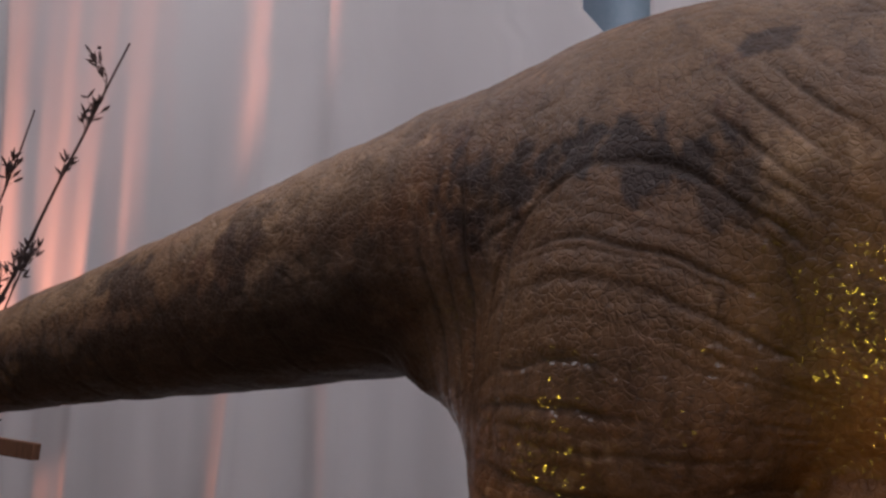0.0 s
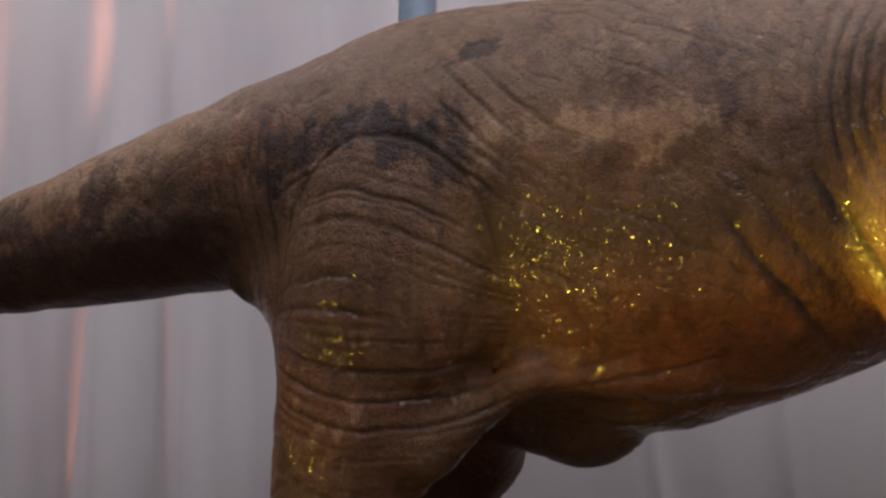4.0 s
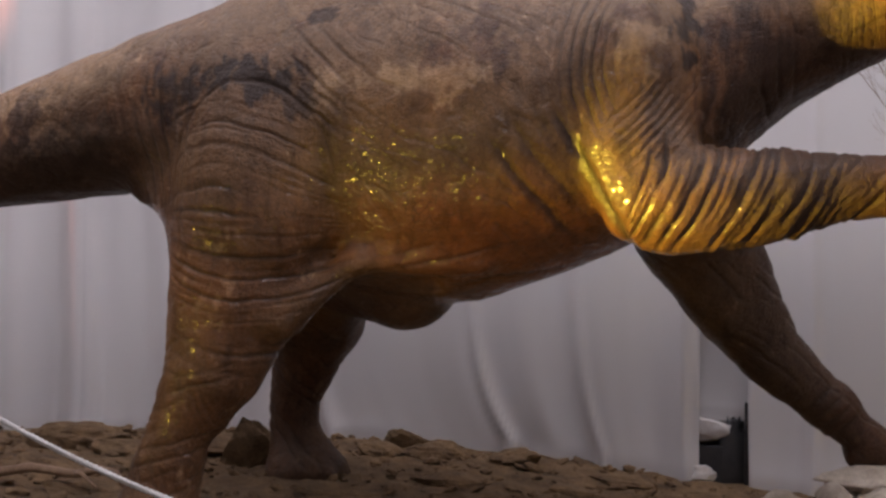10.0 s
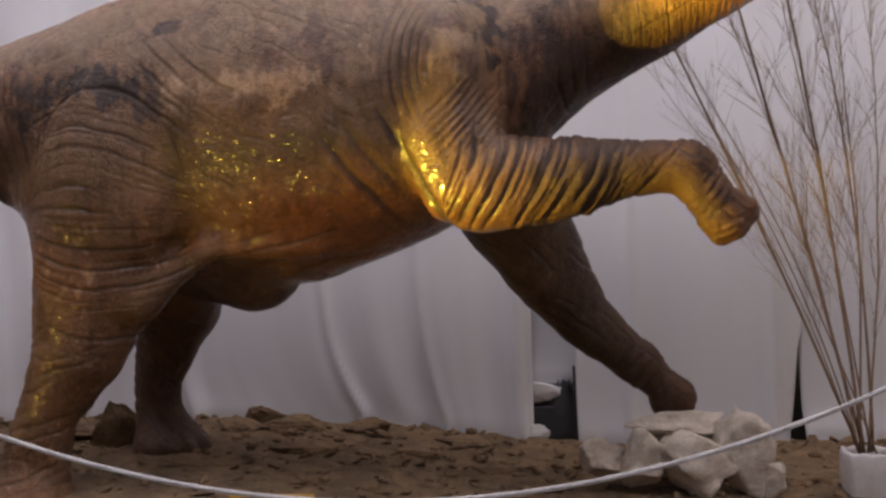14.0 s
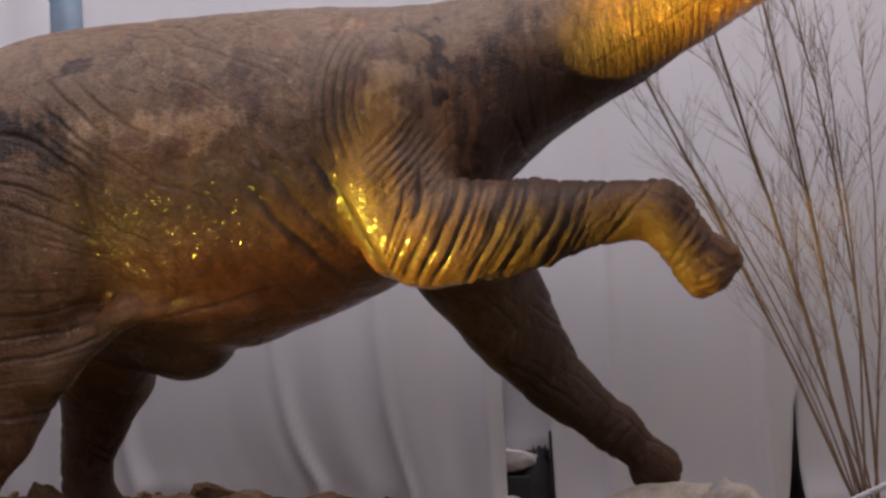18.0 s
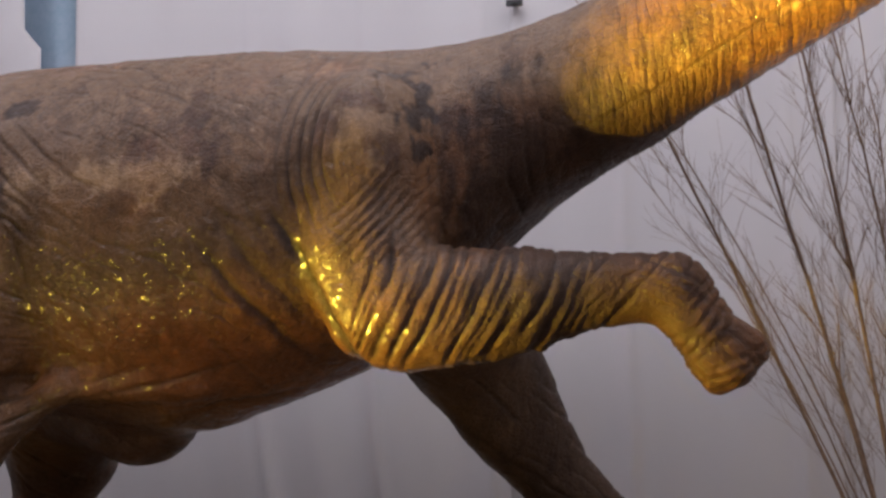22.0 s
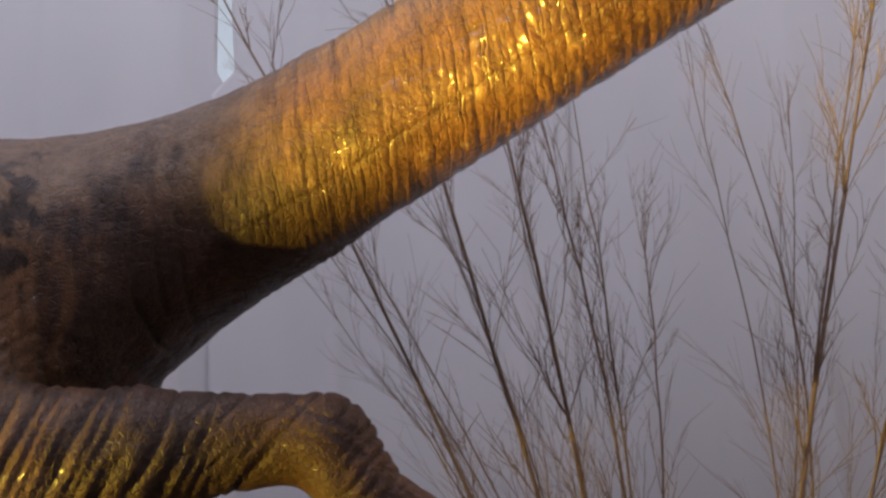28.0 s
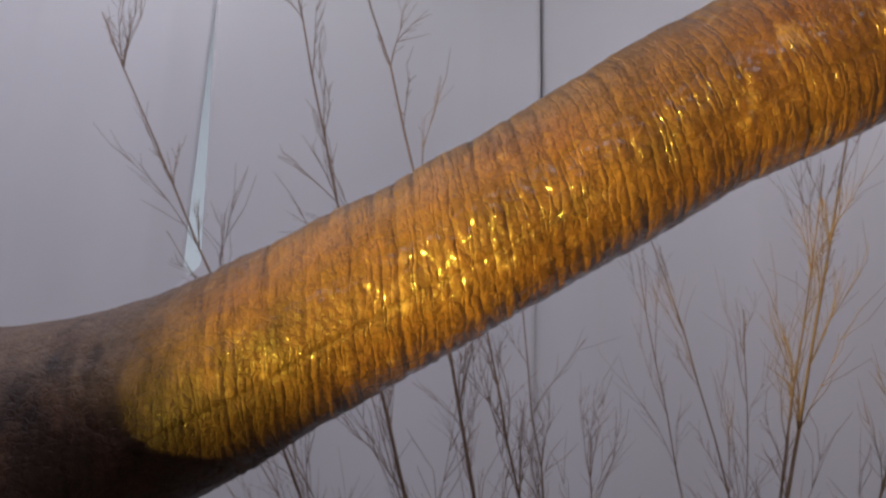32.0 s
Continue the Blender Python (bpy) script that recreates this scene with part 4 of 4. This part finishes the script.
def litter():
    """Clods, bark chips and pebbles strewn over the soil."""
    rng = random.Random(5)
    base = bmesh.new()
    bmesh.ops.create_icosphere(base, subdivisions=1, radius=1.0)
    shape, tris = [v.co.copy() for v in base.verts], [[v.index for v in f.verts] for f in base.faces]
    verts, faces = [], []
    for k in range(3000):
        x, y = rng.uniform(-4.6, 4.6), 5.6 - 3.4 * rng.random() ** 1.3
        r = 0.008 + 0.042 * rng.random() ** 4
        flat, turn = rng.uniform(0.25, 0.8), Euler((rng.uniform(-0.5, 0.5), rng.uniform(-0.5, 0.5), rng.uniform(0, 6.3))).to_matrix()
        o, at = len(verts), Vector((x, y, ground_quick(x, y) + r * flat * 0.4))
        long = rng.uniform(1, 2.2)
        for c in shape:
            c = c * (1 + 0.35 * (rng.random() - 0.5))
            verts.append(at + turn @ Vector((c.x * r * long, c.y * r, c.z * r * flat)))
        faces += [[o + i for i in t] for t in tris]
    base.free()
    tagged(mesh_ob("soil_litter", verts, faces, CLOD, smooth=False), "dry clods, chips and pebbles strewn over brown soil", "soil litter", kind="stuff")


_gx, _gy = np.linspace(-7.6, 7.6, 500), np.linspace(1.0, 6.0, 220)
_G = soil_height(*[a.ravel() for a in np.meshgrid(_gx, _gy, indexing="ij")]).reshape(500, 220)


def ground_quick(x, y):
    return float(_G[int((x + 7.6) / 15.2 * 499), int((y - 1.0) / 5.0 * 219)])


litter()


def slab(centre, length, width, thick, turn, tilt, seed):
    """A broken slab of dried earth, tilted out of the soil."""
    bm = bmesh.new()
    stone(bm, Vector(centre), (length, width, thick), seed, turn, tilt, 7)
    return tagged(part("earth_slab", bm, CLOD, smooth=False), "broken slab of dried brown earth sticking out of the soil", "earth slab", group="earth slabs round the feet")


for k, (x, y, l, w, h, turn, tilt) in enumerate(((-1.75, 4.9, 0.34, 0.2, 0.10, 0.2, 0.1), (-1.42, 5.0, 0.2, 0.16, 0.14, 0.6, 0.5), (-2.3, 4.7, 0.4, 0.2, 0.09, -0.2, 0.15), (-2.75, 4.9, 0.35, 0.2, 0.12, 0.3, 0.1),
                                                 (-0.35, 5.25, 0.3, 0.14, 0.09, 0.1, 0.2), (0.2, 5.3, 0.2, 0.12, 0.08, 0.4, 0.1), (-0.1, 4.6, 0.26, 0.14, 0.04, 0.5, 0.15), (0.6, 4.7, 0.22, 0.12, 0.035, -0.4, 0.1),
                                                 (-2.1, 3.7, 0.3, 0.12, 0.04, 0.3, 0.3), (-2.5, 4.1, 0.3, 0.12, 0.05, -0.3, 0.3), (1.2, 4.4, 0.2, 0.1, 0.03, 0.2, 0.2), (0.9, 5.2, 0.25, 0.12, 0.04, 0, 0.1), (-0.7, 5.1, 0.2, 0.1, 0.06, 0.3, 0.3), (-1.44, 4.62, 0.24, 0.1, 0.25, 0.1, 0.25), (-1.85, 4.3, 0.3, 0.14, 0.05, 0.4, 0.2), (-0.55, 5.3, 0.16, 0.1, 0.12, 0.2, 0.4),
                                                 (0.1, 3.9, 0.25, 0.12, 0.035, 0.7, 0.2), (0.75, 3.8, 0.2, 0.13, 0.04, -0.3, 0.25), (-0.6, 3.9, 0.28, 0.1, 0.04, 0.2, 0.3), (1.3, 3.7, 0.2, 0.1, 0.03, 0.5, 0.2), (3.1, 4.3, 0.2, 0.12, 0.05, 0.3, 0.2))):
    slab((x, y, ground_at(x, y) + 0.3 * h), l, w, h, turn, tilt, 70 + k)


def dead_branch():
    """A bent dry branch lying on the soil beside the hind foot."""
    b = tagged(new("dead_branch"), "bent pale dry branch lying on the soil beside a hind foot", "branch")
    pts = [Vector(q) for q in ((-2.75, 3.7, 0.2), (-2.4, 3.66, 0.27), (-2.1, 3.62, 0.25), (-1.93, 3.6, 0.29), (-1.83, 3.58, 0.28), (-1.76, 3.55, 0.2))]
    pts = [Vector((q.x, q.y, max(q.z - 0.02, ground_at(q.x, q.y) + 0.015))) for q in pts]
    part("stem", tube(pts, [0.03, 0.028, 0.025, 0.024, 0.02, 0.012], 8), BARK, b, smooth=True)
    part("fork", tube([pts[2], pts[2] + Vector((0.1, -0.12, 0.03)), pts[2] + Vector((0.22, -0.18, -0.03))], [0.018, 0.014, 0.008], 6), BARK, b, smooth=True)


dead_branch()


# ---- rope barrier ----
def rope_barrier():
    def line(x):
        return Vector((x, 0.45, 0.69 + 0.14 * (x - 1.07) ** 2))
    rope = tagged(new("rope"), "twisted white rope sagging between two wooden posts", "rope")
    xs = [-0.7 + 3.76 * i / 270 for i in range(271)]
    for k in range(3):
        pts, travelled = [], 0.0
        for i, x in enumerate(xs):
            p = line(x)
            if i:
                travelled += (p - line(xs[i - 1])).length
            a = travelled / 0.048 * 2 * math.pi + k * 2 * math.pi / 3
            pts.append(p + 0.0056 * Vector((0, math.cos(a), math.sin(a))))
        part("strand", tube(pts, [0.0047] * len(pts), 6), ROPE, rope, smooth=True)
    for x in (-0.74, 3.1):
        post = tagged(new("barrier_post"), "square brown wooden post holding the rope barrier", "post", group="posts of the rope barrier")
        part("shaft", box(x - 0.04, x + 0.04, 0.41, 0.49, -0.14, line(x).z + 0.06, 0.006), WOOD, post)
        part("foot", box(x - 0.14, x + 0.14, 0.31, 0.59, -0.14, -0.105, 0.006), WOOD, post)
        bm = bmesh.new()
        bmesh.ops.create_cone(bm, cap_ends=True, segments=16, radius1=0.011, radius2=0.011, depth=0.1, matrix=Matrix.Translation((x, 0.45, line(x).z)) @ Euler((0, radians(90), 0)).to_matrix().to_4x4())
        part("eyelet", bm, BLACK, post, "dark metal eyelet")


rope_barrier()


# ---- sign, lamps ----
def sign():
    m = pose(0.27, 2.04, ground_at(0.27, 2.04) - 0.055, -12, 0, 3)
    s = tagged(new("information_sign"), "small yellow and red information board standing on the soil", "sign")
    s.matrix_world = m
    part("board", box(-0.2, 0.2, -0.008, 0.008, 0.06, 0.36, 0.003), SIGN_Y, s)
    part("red_panel", box(0.02, 0.195, -0.011, -0.008, 0.2, 0.335), SIGN_R, s, "red printed panel")
    part("red_stripe", box(-0.19, 0.0, -0.011, -0.008, 0.075, 0.105), SIGN_R, s, "red printed stripe")
    for k in range(3):
        part("text_bar", box(-0.17, -0.03 - 0.03 * k, -0.011, -0.008, 0.28 - 0.05 * k, 0.295 - 0.05 * k), BLACK, s, "dark unreadable line of print")
    for x in (-0.14, 0.14):
        part("stake", box(x - 0.012, x + 0.012, 0.008, 0.03, -0.08, 0.3, 0.003), WOOD, s)


sign()


def floodlight(at, target, label):
    """A low work lamp on a bracket, its face towards the target."""
    f = tagged(new("floodlight"), label, "floodlight", group="floodlights on the ground")
    m = look(at, target)
    housing = box(-0.1, 0.1, -0.075, 0.075, 0.03, 0.11, 0.012)
    housing.transform(m)
    part("housing", housing, BLACK, f)
    for x in (-0.112, 0.112):
        arm = box(x - 0.006, x + 0.006, -0.012, 0.012, -0.005 + 0.05, 0.19, 0.002)
        arm.transform(m)
        part("bracket", arm, BLACK, f)
    rim = bmesh.new()
    for b in ((-0.1, 0.1, 0.062, 0.075, 0.005, 0.03), (-0.1, 0.1, -0.075, -0.062, 0.005, 0.03), (-0.1, -0.088, -0.062, 0.062, 0.005, 0.03), (0.088, 0.1, -0.062, 0.062, 0.005, 0.03)):
        box(*b, bm=rim)
    rim.transform(m)
    part("rim", rim, BLACK, f)
    low = ground_at(at.x, at.y) if at.y > 1.1 else -0.14
    back = m @ Vector((0, 0, 0.19))
    part("crossbar", tube([m @ Vector((-0.115, 0, 0.185)), m @ Vector((0.115, 0, 0.185))], [0.008, 0.008], 6), BLACK, f)
    part("pole", tube([Vector((back.x, back.y, low)), back], [0.011, 0.011], 8), BLACK, f)
    part("base", box(back.x - 0.11, back.x + 0.11, back.y - 0.11, back.y + 0.11, low - 0.02, low + 0.02, 0.006), BLACK, f)


floodlight(FLOOD, FLOOD_AIM, "black floodlight on a low stand aimed at the forearm")
floodlight(FLOOD_BELLY, BELLY_AIM, "black floodlight on a low stand aimed at the flank")
floodlight(FLOOD_NECK, NECK_AIM, "black floodlight on the hall floor aimed up at the neck")
floodlight(FLOOD_LEG, LEG_AIM, "black floodlight on the soil aimed at the hind leg")
floodlight(GLOW, GLOW_AIM, "black floodlight beside the curtain aimed up along it")
floodlight(GLOW_LOW, LOW_AIM, "black floodlight beside the curtain aimed low along it")


# ---- dry bushes ----
def bush(name, base, tips, seed, material, label, twigs=9, thick=0.0095, buds=False, reach=0.75):
    """Bare canes from one base; each carries side twigs that fork again. tips: x, y, z, bow sideways, girth."""
    rng = random.Random(seed)
    b = tagged(new(name), label, "dry bush")
    for x, y, z, bow, girth in tips:
        bm = bmesh.new()
        foot = Vector(base) + Vector((rng.uniform(-0.07, 0.07), rng.uniform(-0.06, 0.06), 0))
        tip = Vector((x, y, z))
        bend = Vector((bow, rng.uniform(-0.08, 0.08), 0))
        n = 16
        pts, kink = [], Vector()
        for i in range(n + 1):
            t = i / n
            kink += Vector((rng.gauss(0, 0.01), rng.gauss(0, 0.01), 0))
            pts.append(foot.lerp(tip, t) + bend * math.sin(math.pi * t) + kink * t)
        r0 = thick * girth
        tube(pts, [r0 * (1 - 0.7 * i / n) for i in range(n + 1)], 6, bm)
        for _ in range(int(twigs * (0.35 + 0.65 * girth))):
            i = rng.randint(int(n * 0.28), n - 1)
            along = (pts[i + 1] - pts[i]).normalized()
            side = along.cross(Vector((rng.gauss(0, 1), rng.gauss(0, 1), rng.gauss(0, 0.4)))).normalized()
            d = (along + side * rng.uniform(0.14, 0.5)).normalized()
            length = reach * rng.uniform(0.35, 1.1) * (1.15 - 0.6 * i / n)
            q, stem = pts[i].copy(), [pts[i].copy()]
            for k in range(5):
                d = (d + Vector((rng.gauss(0, 0.13), rng.gauss(0, 0.13), 0.02 + rng.gauss(0, 0.06)))).normalized()
                q = q + d * length / 5
                stem.append(q)
            r1 = min(r0 * 0.27, 0.003) if not buds else r0 * 0.24
            tube(stem, [r1 * (1 - 0.15 * k) for k in range(6)], 4, bm)
            for k in (1, 2, 2, 3, 3, 4, 4):
                e = (d + Vector((rng.gauss(0, 0.24), rng.gauss(0, 0.24), rng.gauss(0, 0.18)))).normalized()
                l2 = length * rng.uniform(0.2, 0.55)
                tube([stem[k], stem[k] + e * l2 * 0.5, stem[k] + (e + Vector((rng.gauss(0, 0.14), 0, 0.03))) * l2], [r1 * 0.55, r1 * 0.45, r1 * 0.28], 3, bm)
                if buds:
                    end = stem[k] + e * l2
                    for _ in range(2):
                        w = (e + Vector((rng.gauss(0, 0.5), rng.gauss(0, 0.5), rng.gauss(0, 0.5)))).normalized()
                        tube([end, end + w * 0.022, end + w * 0.05], [0.003, 0.0065, 0.001], 4, bm)
        part("cane", bm, material, b, smooth=True)
    return b


bush("dry_cane_bush", (3.42, 4.0, 0.12), [(1.34, 4.10, 4.62, 0.1, 1.1), (2.18, 4.0, 4.85, 0.02, 1.2), (2.57, 4.0, 4.9, 0.08, 1.15), (3.02, 3.95, 3.55, 0.1, 1.0), (1.98, 4.0, 2.95, 0.2, 0.6),
                                          (2.0, 3.92, 2.62, 0.17, 0.5), (3.44, 4.1, 2.75, 0.06, 0.8), (2.85, 4.1, 3.4, 0.06, 0.7), (3.22, 4.05, 3.45, 0.08, 0.8), (2.5, 4.1, 3.3, 0.1, 0.6), (1.75, 4.1, 3.6, 0.16, 0.6)], 3, BARK,
     "tall bare brown cane bush fanning out of a white plaster pot", 27, 0.0095)
bush("dry_cane_bush", (3.8, 4.0, 0.12), [(4.76, 4.0, 4.35, -0.06, 1.25), (4.5, 4.0, 3.9, 0.0, 0.9), (3.7, 4.0, 3.6, 0.35, 0.7), (3.72, 4.0, 3.45, 0.16, 0.55), (5.1, 3.9, 3.95, 0.0, 0.9), (4.2, 4.1, 3.3, 0.1, 0.5), (5.3, 4.0, 3.7, -0.05, 0.8)], 8, BARK,
     "tall bare brown cane bush beside the pot of another", 24, 0.0105)
bush("dark_twig_bush", (-4.6, 4.2, 0.1), [(-3.35, 3.98, 3.27, -0.28, 1.0), (-3.77, 4.0, 3.02, -0.16, 0.8), (-3.98, 4.0, 2.9, -0.08, 0.9), (-3.82, 4.0, 2.5, -0.05, 0.7), (-4.05, 4.1, 2.6, 0.0, 0.8), (-3.95, 4.0, 2.3, 0.0, 0.6),
                                           (-4.35, 4.1, 2.95, 0.04, 1), (-4.6, 4.0, 2.8, 0.04, 1), (-5.0, 4.2, 3.0, 0.04, 1)], 21, DARKBARK,
     "dark bare twig bush with dry buds behind the tail", 13, 0.015, True, 0.34)


def pot(x, y, w, h, seed, label):
    """A rough hand-made plaster tub with a thick broken rim."""
    g = ground_at(x, y) - 0.03
    p = tagged(new("plaster_pot"), label, "plant pot", group="plaster pots")
    bm = bmesh.new()
    profile = ((0.86, 0.0), (0.95, 0.25), (1.0, 0.7), (1.0, 0.95), (0.97, 1.0), (0.84, 1.0), (0.8, 0.9), (0.78, 0.55), (0.0, 0.55))
    seg, rings = 40, []
    for r, z in profile:
        ring = []
        for k in range(seg):
            a = 2 * math.pi * k / seg
            box_r = w / max(abs(math.cos(a)) ** 0.8, abs(math.sin(a)) ** 0.8, 0.75)
            n = 1 + 0.06 * noise.noise(Vector((math.cos(a) * 2, math.sin(a) * 2, z * 2 + seed)))
            ring.append(bm.verts.new((x + r * box_r * n * math.cos(a) * 0.85, y + r * box_r * n * math.sin(a) * 0.85, g + z * h * (1 + (0.1 * noise.noise(Vector((a * 2, seed, 0))) if z > 0.8 else 0)))))
        rings.append(ring)
    for a, b in zip(rings, rings[1:]):
        for k in range(seg):
            bm.faces.new((a[k], a[(k + 1) % seg], b[(k + 1) % seg], b[k]))
    bmesh.ops.remove_doubles(bm, verts=rings[-1], dist=0.01)
    part("tub", bm, PLASTER, p, smooth=True)
    bm = bmesh.new()
    stone(bm, Vector((x, y, g + 0.5 * h)), (w * 0.72, w * 0.72, 0.35 * h), seed, 0, 0, 3)
    part("filling", bm, CLOD, p, "dry earth filling")


pot(3.42, 4.0, 0.17, 0.28, 4, "rough white plaster tub holding a cane bush")
pot(3.8, 4.0, 0.17, 0.28, 9, "rough white plaster tub holding a second cane bush")
pot(-4.6, 4.2, 0.2, 0.26, 13, "rough plaster tub holding a dark twig bush")


# ---- small things ----
def clip():
    c = tagged(new("curtain_clip"), "small dark metal clip on the white curtain", "clip")
    part("jaw", box(1.455, 1.56, 5.585, 5.61, 3.745, 3.785, 0.004), BLACK, c)
    part("bar", box(1.49, 1.525, 5.57, 5.66, 3.755, 3.775, 0.003), BLACK, c)


clip()


def trestle():
    t = tagged(new("wooden_trestle"), "dark brown wooden trestle bar standing before the curtain", "trestle")
    bar = box(-0.6, 0.6, -0.03, 0.03, -0.045, 0.045, 0.006)
    bar.transform(pose(-5.18, 5.0, 1.52, 0, 5, 0))
    part("bar", bar, WOOD, t)
    for x in (-5.65, -5.05):
        for lean in (-1, 1):
            a, b = Vector((x, 5.0, 1.5)), Vector((x, 5.0 + 0.3 * lean, ground_at(x, 5.0) - 0.02))
            part("leg", tube([a, b], [0.03, 0.03], 4), WOOD, t)


trestle()


def bag(foot, wide, deep, high):
    """A slumped sack with a gathered top."""
    bm = bmesh.new()
    rings = []
    for k, (r, z) in enumerate(((0.7, 0.0), (1.0, 0.1), (1.05, 0.35), (0.9, 0.6), (0.6, 0.8), (0.25, 0.92), (0.35, 1.0))):
        rings.append([bm.verts.new(foot + Vector((wide * r * math.cos(a) * (1 + 0.14 * noise.noise(Vector((3 * math.cos(a), 3 * math.sin(a), k * 0.8)))),
                                                  deep * r * math.sin(a), high * z * (1 + 0.05 * math.sin(3 * a))))) for a in (2 * math.pi * i / 24 for i in range(24))])
    for a, b in zip(rings, rings[1:]):
        for i in range(24):
            bm.faces.new((a[i], a[(i + 1) % 24], b[(i + 1) % 24], b[i]))
    bm.faces.new(rings[0][::-1])
    bm.faces.new(rings[-1])
    return bm


def back_store():
    """What lies in the gap between the curtains."""
    bm = bmesh.new()
    stone(bm, Vector((1.48, 5.765, 0.27)), (0.15, 0.05, 0.1), 31, 0.1, 0.2, 5)
    tagged(part("black_bag", bag(Vector((1.63, 5.77, -0.14)), 0.13, 0.05, 0.48), BLACK, smooth=True), "black plastic bag slumped behind the curtain gap", "bag")
    tagged(part("low_crate", box(1.36, 1.56, 5.73, 5.81, -0.14, 0.16, 0.01), BLACK), "dark crate under a plaster block", "crate")
    tagged(part("plaster_block", bm, PLASTER, smooth=True), "pale plaster block lying on a dark crate", "block")
    bm = bmesh.new()
    stone(bm, Vector((1.43, 5.68, -0.03)), (0.13, 0.04, 0.07), 33, 0.3, 0.0)
    tagged(part("plaster_block", bm, PLASTER, smooth=True), "pale plaster lump on the floor behind the curtain", "block")
    bm = box(1.70, 1.73, 5.675, 5.705, -0.14, 0.47, 0.006)
    tagged(part("black_stand", bm, BLACK), "thin black stand behind the curtain gap", "stand")
    bm = box(0.93, 2.27, 6.59, 6.61, 3.23, 6.87)
    tagged(part("window_1", bm, GLASS), "tall window pane behind the curtain slit", "window", kind="structure")


GLASS, _nt, _b = nodes_of("window_glass", 0.05)
_b.inputs["Transmission Weight"].default_value = 1.0
_b.inputs["IOR"].default_value = 1.45
back_store()
bpy.data.objects["window_1"].visible_shadow = False
